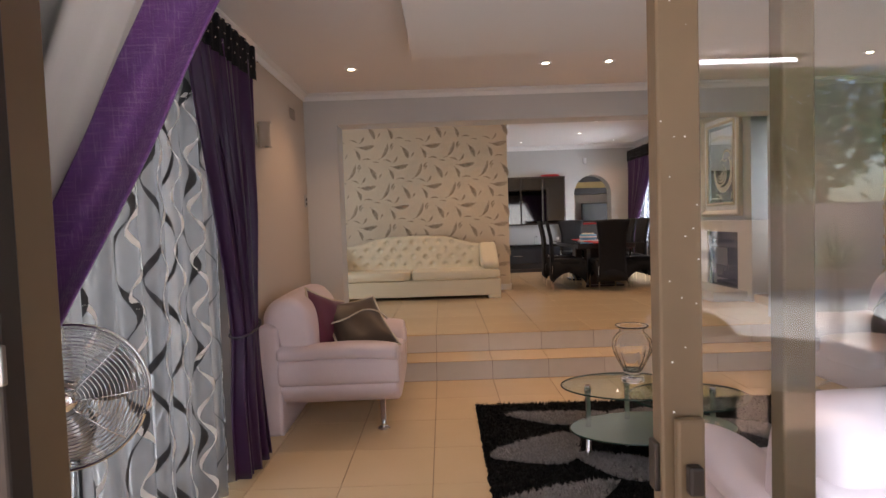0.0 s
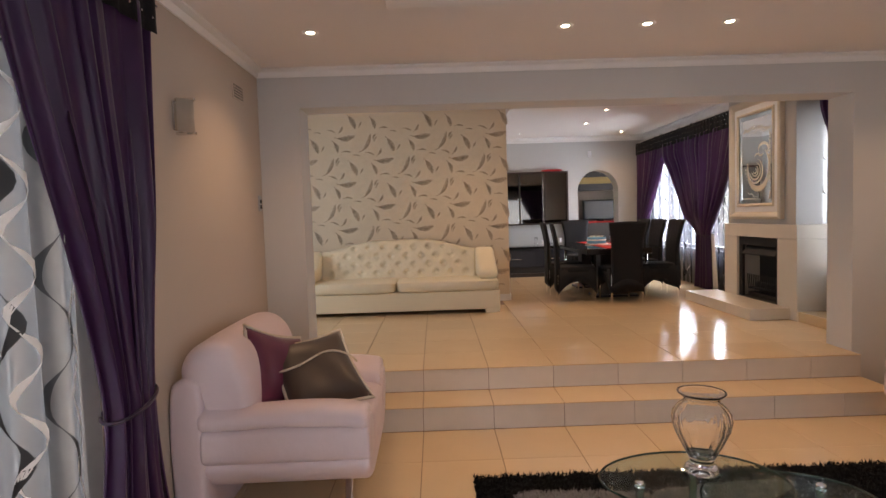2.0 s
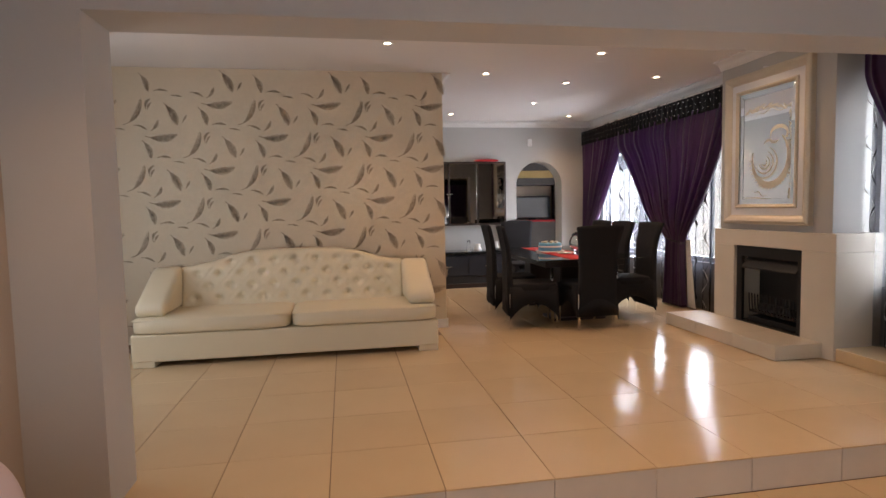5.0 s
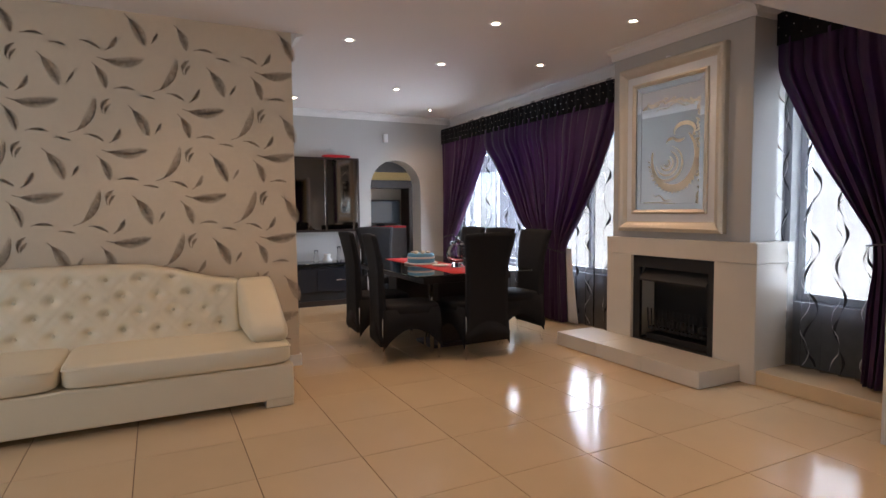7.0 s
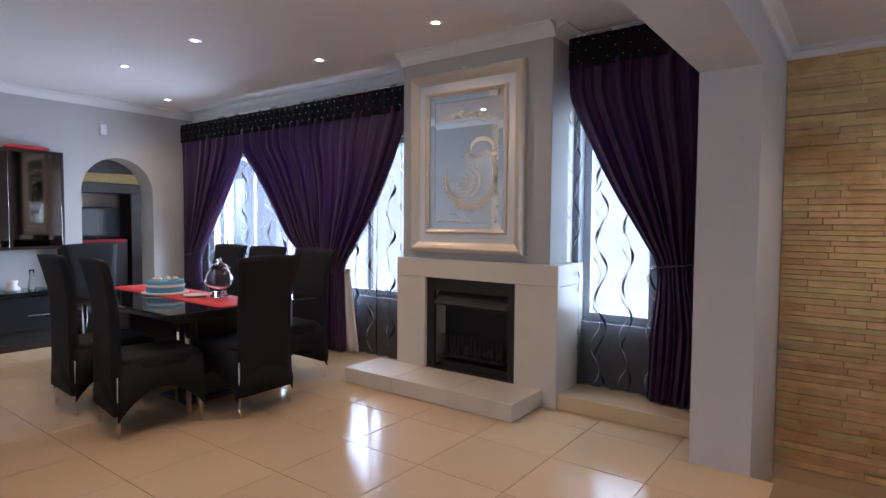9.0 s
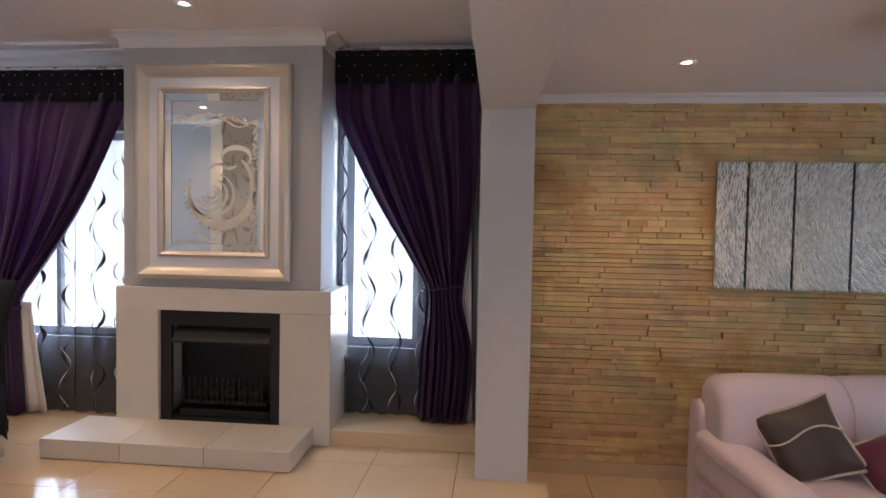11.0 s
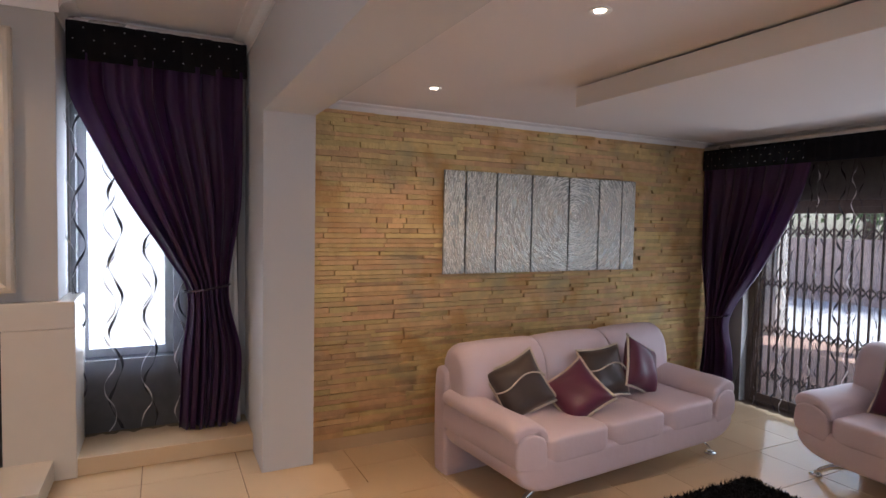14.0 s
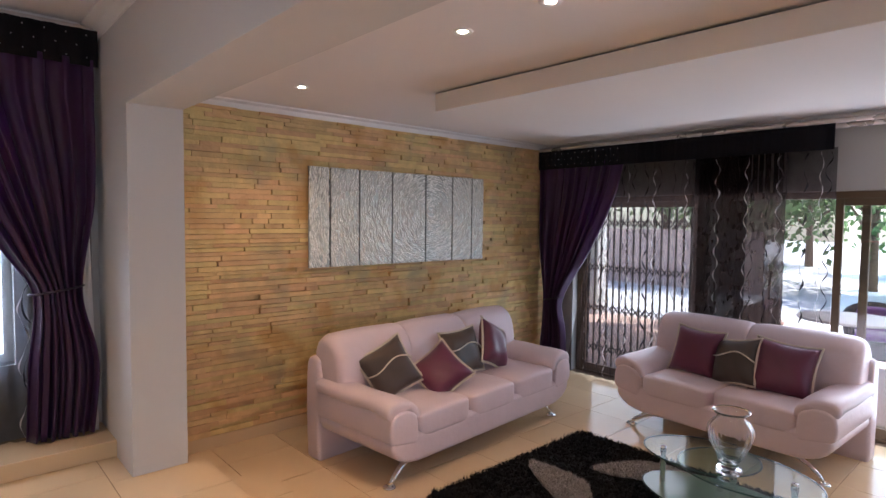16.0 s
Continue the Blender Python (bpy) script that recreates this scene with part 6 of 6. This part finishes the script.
def garden_chair(m, first=None):
    c = thing("patio_chair", "dark wicker tub chair with a purple cushion", "chair", m, "patio chairs")
    prof = [(0.30 * math.sin(a) * (1.0), -0.28 * math.cos(a)) for a in [math.radians(40 + 280 * i / 20) for i in range(21)]]
    out = bmesh.new()
    prev = None
    for x, y in prof:
        pair = [out.verts.new((x * 0.92, y * 0.92, 0.08)), out.verts.new((x, y, 0.45)), out.verts.new((x * 1.08, y * 1.08, 0.66 + 0.16 * max(0, y) / 0.28))]
        if prev:
            out.faces.new((prev[0], pair[0], pair[1], prev[1]))
            out.faces.new((prev[1], pair[1], pair[2], prev[2]))
        prev = pair
    b = part("tub", out, M_WICKER, c, smooth=True)
    b.modifiers.new("weave", "SOLIDIFY").thickness = 0.03
    part("seat", box((-0.26, -0.24, 0.33), (0.26, 0.24, 0.40), 0.02), M_WICKER, c)
    part("seat_cushion", squad((0, 0, 0.43), (0.24, 0.23, 0.05), 4), M_PURPLE_LIT, c, "purple seat cushion", smooth=True)
    part("back_pillow", squad((0, 0.17, 0.60), (0.19, 0.06, 0.17), 3.5), M_PURPLE_LIT, c, "purple back cushion", smooth=True)
    for x in (-0.2, 0.2):
        for y in (-0.2, 0.2):
            part("leg", tube([(x, y, 0), (x, y, 0.34)], 0.014, 8), M_WICKER, c)
    return c


for x, y, a in ((0.55, -1.55, 60), (1.55, -2.05, 10), (2.75, -1.6, -60)):
    garden_chair(pose(x, y, -0.02, 0, 0, a + 180))
lamp = thing("fluorescent_batten", "white fluorescent batten lamp under patio roof", "ceiling lamp", pose(2.2, -2.88, 2.62))
part("batten", box((-0.62, -0.03, -0.03), (0.62, 0.03, 0.0), 0.004), M_WHITEMETAL, lamp)
part("tube", tube([(-0.58, 0, -0.045), (0.58, 0, -0.045)], 0.013, 10), M_TUBE, lamp, "glowing white tube", smooth=True)
for x in (-0.59, 0.59):
    part("holder", box((x - 0.012, -0.018, -0.062), (x + 0.012, 0.018, -0.03), 0.003), M_WHITEMETAL, lamp)
pt = thing("patio_table", "round pale patio table outside the doors", "table", pose(1.62, -1.2, -0.02))
part("table_top", lathe([(0.0001, 0.71), (0.50, 0.71), (0.51, 0.725), (0.50, 0.74), (0.0001, 0.74)], 40), M_WHITEMETAL, pt)
part("pedestal", lathe([(0.05, 0.03), (0.035, 0.2), (0.035, 0.6), (0.06, 0.71)], 20), M_FRAME_DARK, pt, smooth=True)
part("table_foot", lathe([(0.0001, 0), (0.26, 0), (0.26, 0.02), (0.06, 0.035), (0.0001, 0.035)], 28), M_FRAME_DARK, pt, smooth=True)

plant = thing("potted_palm", "spiky green potted plant on the patio", "plant", pose(2.9, -2.6, -0.02))
part("pot", lathe([(0.0001, 0), (0.15, 0), (0.20, 0.36), (0.21, 0.38), (0.18, 0.38), (0.16, 0.33), (0.0001, 0.33)], 28), M_BOUNDARY, plant, smooth=True)
part("trunk", tube([(0, 0, 0.3), (0.02, 0, 0.6), (0, 0.02, 1.0)], [0.03, 0.025, 0.02], 8), M_BARK, plant)
rnd = random.Random(7)
lv = bmesh.new()
for i in range(60):
    a, e, ln = rnd.uniform(0, 6.3), rnd.uniform(0.0, 1.3), rnd.uniform(0.45, 0.75)
    pts = []
    for j in range(6):
        t = j / 5
        r = ln * t * math.cos(e)
        pts.append(Vector((r * math.cos(a), r * math.sin(a), 1.0 + ln * t * math.sin(e) - 0.35 * t * t * ln)))
    sd = Vector((-math.sin(a), math.cos(a), 0))
    prev = None
    for j, p in enumerate(pts):
        w = 0.016 * (1 - j / 5.2)
        pair = [lv.verts.new(p - sd * w), lv.verts.new(p + sd * w)]
        if prev:
            lv.faces.new((prev[0], pair[0], pair[1], prev[1]))
        prev = pair
part("leaves", lv, M_LEAF, plant, "long pointed leaves")


def tree(m, h, spread, seed, leaves=4600):
    t = thing("garden_tree", "leafy green garden tree behind the wall", "tree", m, "garden trees")
    r = random.Random(seed)
    tr = tube([(0, 0, 0), (0.05, 0.02, h * 0.25), (-0.04, 0.06, h * 0.5), (0.02, 0, h * 0.75)], [0.17, 0.13, 0.10, 0.04], 10)
    ends = []
    for i in range(9):
        a, z = 2.4 * i, h * (0.20 + 0.06 * i)
        e = Vector((spread * 0.75 * math.cos(a), spread * 0.75 * math.sin(a), z + h * 0.22))
        tube([(0, 0, z), e * 0.5 + Vector((0, 0, z * 0.5 + 0.1)), e], [0.06, 0.04, 0.015], 7, tr)
        ends.append(e)
    ends.append(Vector((0, 0, h * 0.9)))
    part("trunk", tr, M_BARK, t, smooth=True)
    cr = bmesh.new()
    for i in range(leaves):
        c = ends[r.randrange(len(ends))]
        p = c + Vector((r.gauss(0, spread * 0.28), r.gauss(0, spread * 0.28), r.gauss(0, h * 0.10)))
        n = Vector((r.uniform(-1, 1), r.uniform(-1, 1), r.uniform(-0.3, 1))).normalized()
        s = n.orthogonal().normalized()
        u = n.cross(s)
        k = r.uniform(0.07, 0.16)
        cr.faces.new([cr.verts.new(p + q) for q in (s * k, u * k * 0.5, -s * k, -u * k * 0.5)])
    part("crown", cr, M_LEAF, t, "dense small leaves")


for i, (x, y, h, s) in enumerate(((-3.5, -11.5, 5.5, 2.2), (0.6, -11.0, 5.0, 2.0), (3.6, -12.5, 6.5, 2.6), (6.6, -11.2, 5.4, 2.2), (9.8, -13, 6.5, 2.6), (-7.5, -12.5, 6.0, 2.4), (1.6, -19, 5.5, 2.2), (7.4, -21, 6.0, 2.5))):
    tree(pose(x, y, -0.14, 0, 0, 40 * i), h, s, 20 + i)


# ---- tiles and stone strips ----
TILE, GAP = 0.505, 0.0035
tile_mesh = {}


def tile(parent, x0, x1, y0, y1, ztop):
    w, d = round(x1 - x0 - GAP, 4), round(y1 - y0 - GAP, 4)
    if w < 0.02 or d < 0.02:
        return
    if (w, d) not in tile_mesh:
        b = box((-w / 2, -d / 2, -0.009), (w / 2, d / 2, 0), 0.0015, seg=1)
        me = bpy.data.meshes.new("tile")
        b.to_mesh(me)
        b.free()
        me.materials.append(M_TILE)
        tile_mesh[(w, d)] = me
    ob = new("tile", tile_mesh[(w, d)])
    ob.parent = parent
    ob.location = ((x0 + x1) / 2, (y0 + y1) / 2, ztop)


def cuts(lo, hi, origin):
    k = math.ceil((lo - origin) / TILE - 1e-6)
    marks = [lo]
    while origin + k * TILE < hi - 1e-6:
        if origin + k * TILE > lo + 1e-6:
            marks.append(origin + k * TILE)
        k += 1
    return marks + [hi]


XO = -0.064
xs, steps = cuts(XL, XS, XO), cuts(XL, XE, XO)
ys = cuts(0.88, 4.972, 4.972)
for a, b in zip(xs, xs[1:]):
    for c, d in zip(ys, ys[1:]):
        tile(floor_lower, a, b, c, d, 0.0)
for a, b in zip(cuts(XE, XS, XO), cuts(XE, XS, XO)[1:]):
    tile(floor_lower, a, b, 4.972, YB, 0.0)
for a, b in zip(steps, steps[1:]):
    tile(floor_upper, a, b, 4.968, 5.337, 0.175)
ys2 = cuts(5.332, YD, 5.332)
for c, d in zip(ys2, ys2[1:]):
    cols = cuts(X2L, XE if c < YB else XW, XO)
    for a, b in zip(cols, cols[1:]):
        if d > YP + 0.14 and b < 0.95:
            continue
        tile(floor_upper, a, b, c, d, ZT)
tile(floor_upper, XE, XW, YB2, ys2[1], ZT)
for a, b in zip(steps, steps[1:]):
    for y, z0, z1 in ((4.973, 0.001, 0.165), (5.337, 0.1765, 0.340)):
        part("riser_tile", box((a + 0.0015, y, z0), (b - 0.0015, y + 0.009, z1), 0.0015, seg=1), M_RISER, floor_upper)
part("riser_tile", box((XE - 0.010, 4.984, 0.001), (XE - 0.001, YB - 0.002, 0.165), 0.0015, seg=1), M_RISER, floor_upper)
part("riser_tile", box((XE - 0.010, 5.348, 0.1765), (XE - 0.001, YB - 0.002, 0.340), 0.0015, seg=1), M_RISER, floor_upper)

rnd = random.Random(11)
z = 0.104
near, rest = [], bmesh.new()
count = 0
wall = bpy.data.objects["wall_stone"]
while z < ZC - 0.07:
    h = min(rnd.choice((0.030, 0.034, 0.040, 0.044)), ZC - 0.062 - z)
    y = YB - 0.002
    while y > YF + 0.01:
        ln = rnd.choice((0.14, 0.20, 0.26, 0.34, 0.42, 0.50)) * rnd.uniform(0.85, 1.15)
        y2 = max(y - ln, YF)
        dep = rnd.uniform(0.001, 0.032)
        lo, hi = (XS - dep, y2 + 0.0012, z + 0.001), (XS + 0.02, y - 0.0012, z + h - 0.001)
        if 0.35 < z < 1.75 and 2.6 < y < 5.5 and count < 300 and not (1.4 < z and 2.1 < y < 4.1):
            part("stone_strip", box(lo, hi, 0.0025, seg=1), M_STONE, wall)
            count += 1
        else:
            vs = [rest.verts.new((lo[0] if i & 1 else hi[0], lo[1] if i & 2 else hi[1], lo[2] if i & 4 else hi[2])) for i in range(8)]
            for q in ((1, 3, 7, 5), (0, 4, 6, 2), (0, 1, 5, 4), (2, 6, 7, 3), (4, 5, 7, 6), (0, 2, 3, 1)):
                rest.faces.new([vs[k] for k in q])
        y = y2
    z += h
bmesh.ops.recalc_face_normals(rest, faces=rest.faces[:])
r = part("stone_cladding", rest, M_STONE_I, wall, "buff sandstone strip cladding")
r["kind"] = "stuff"
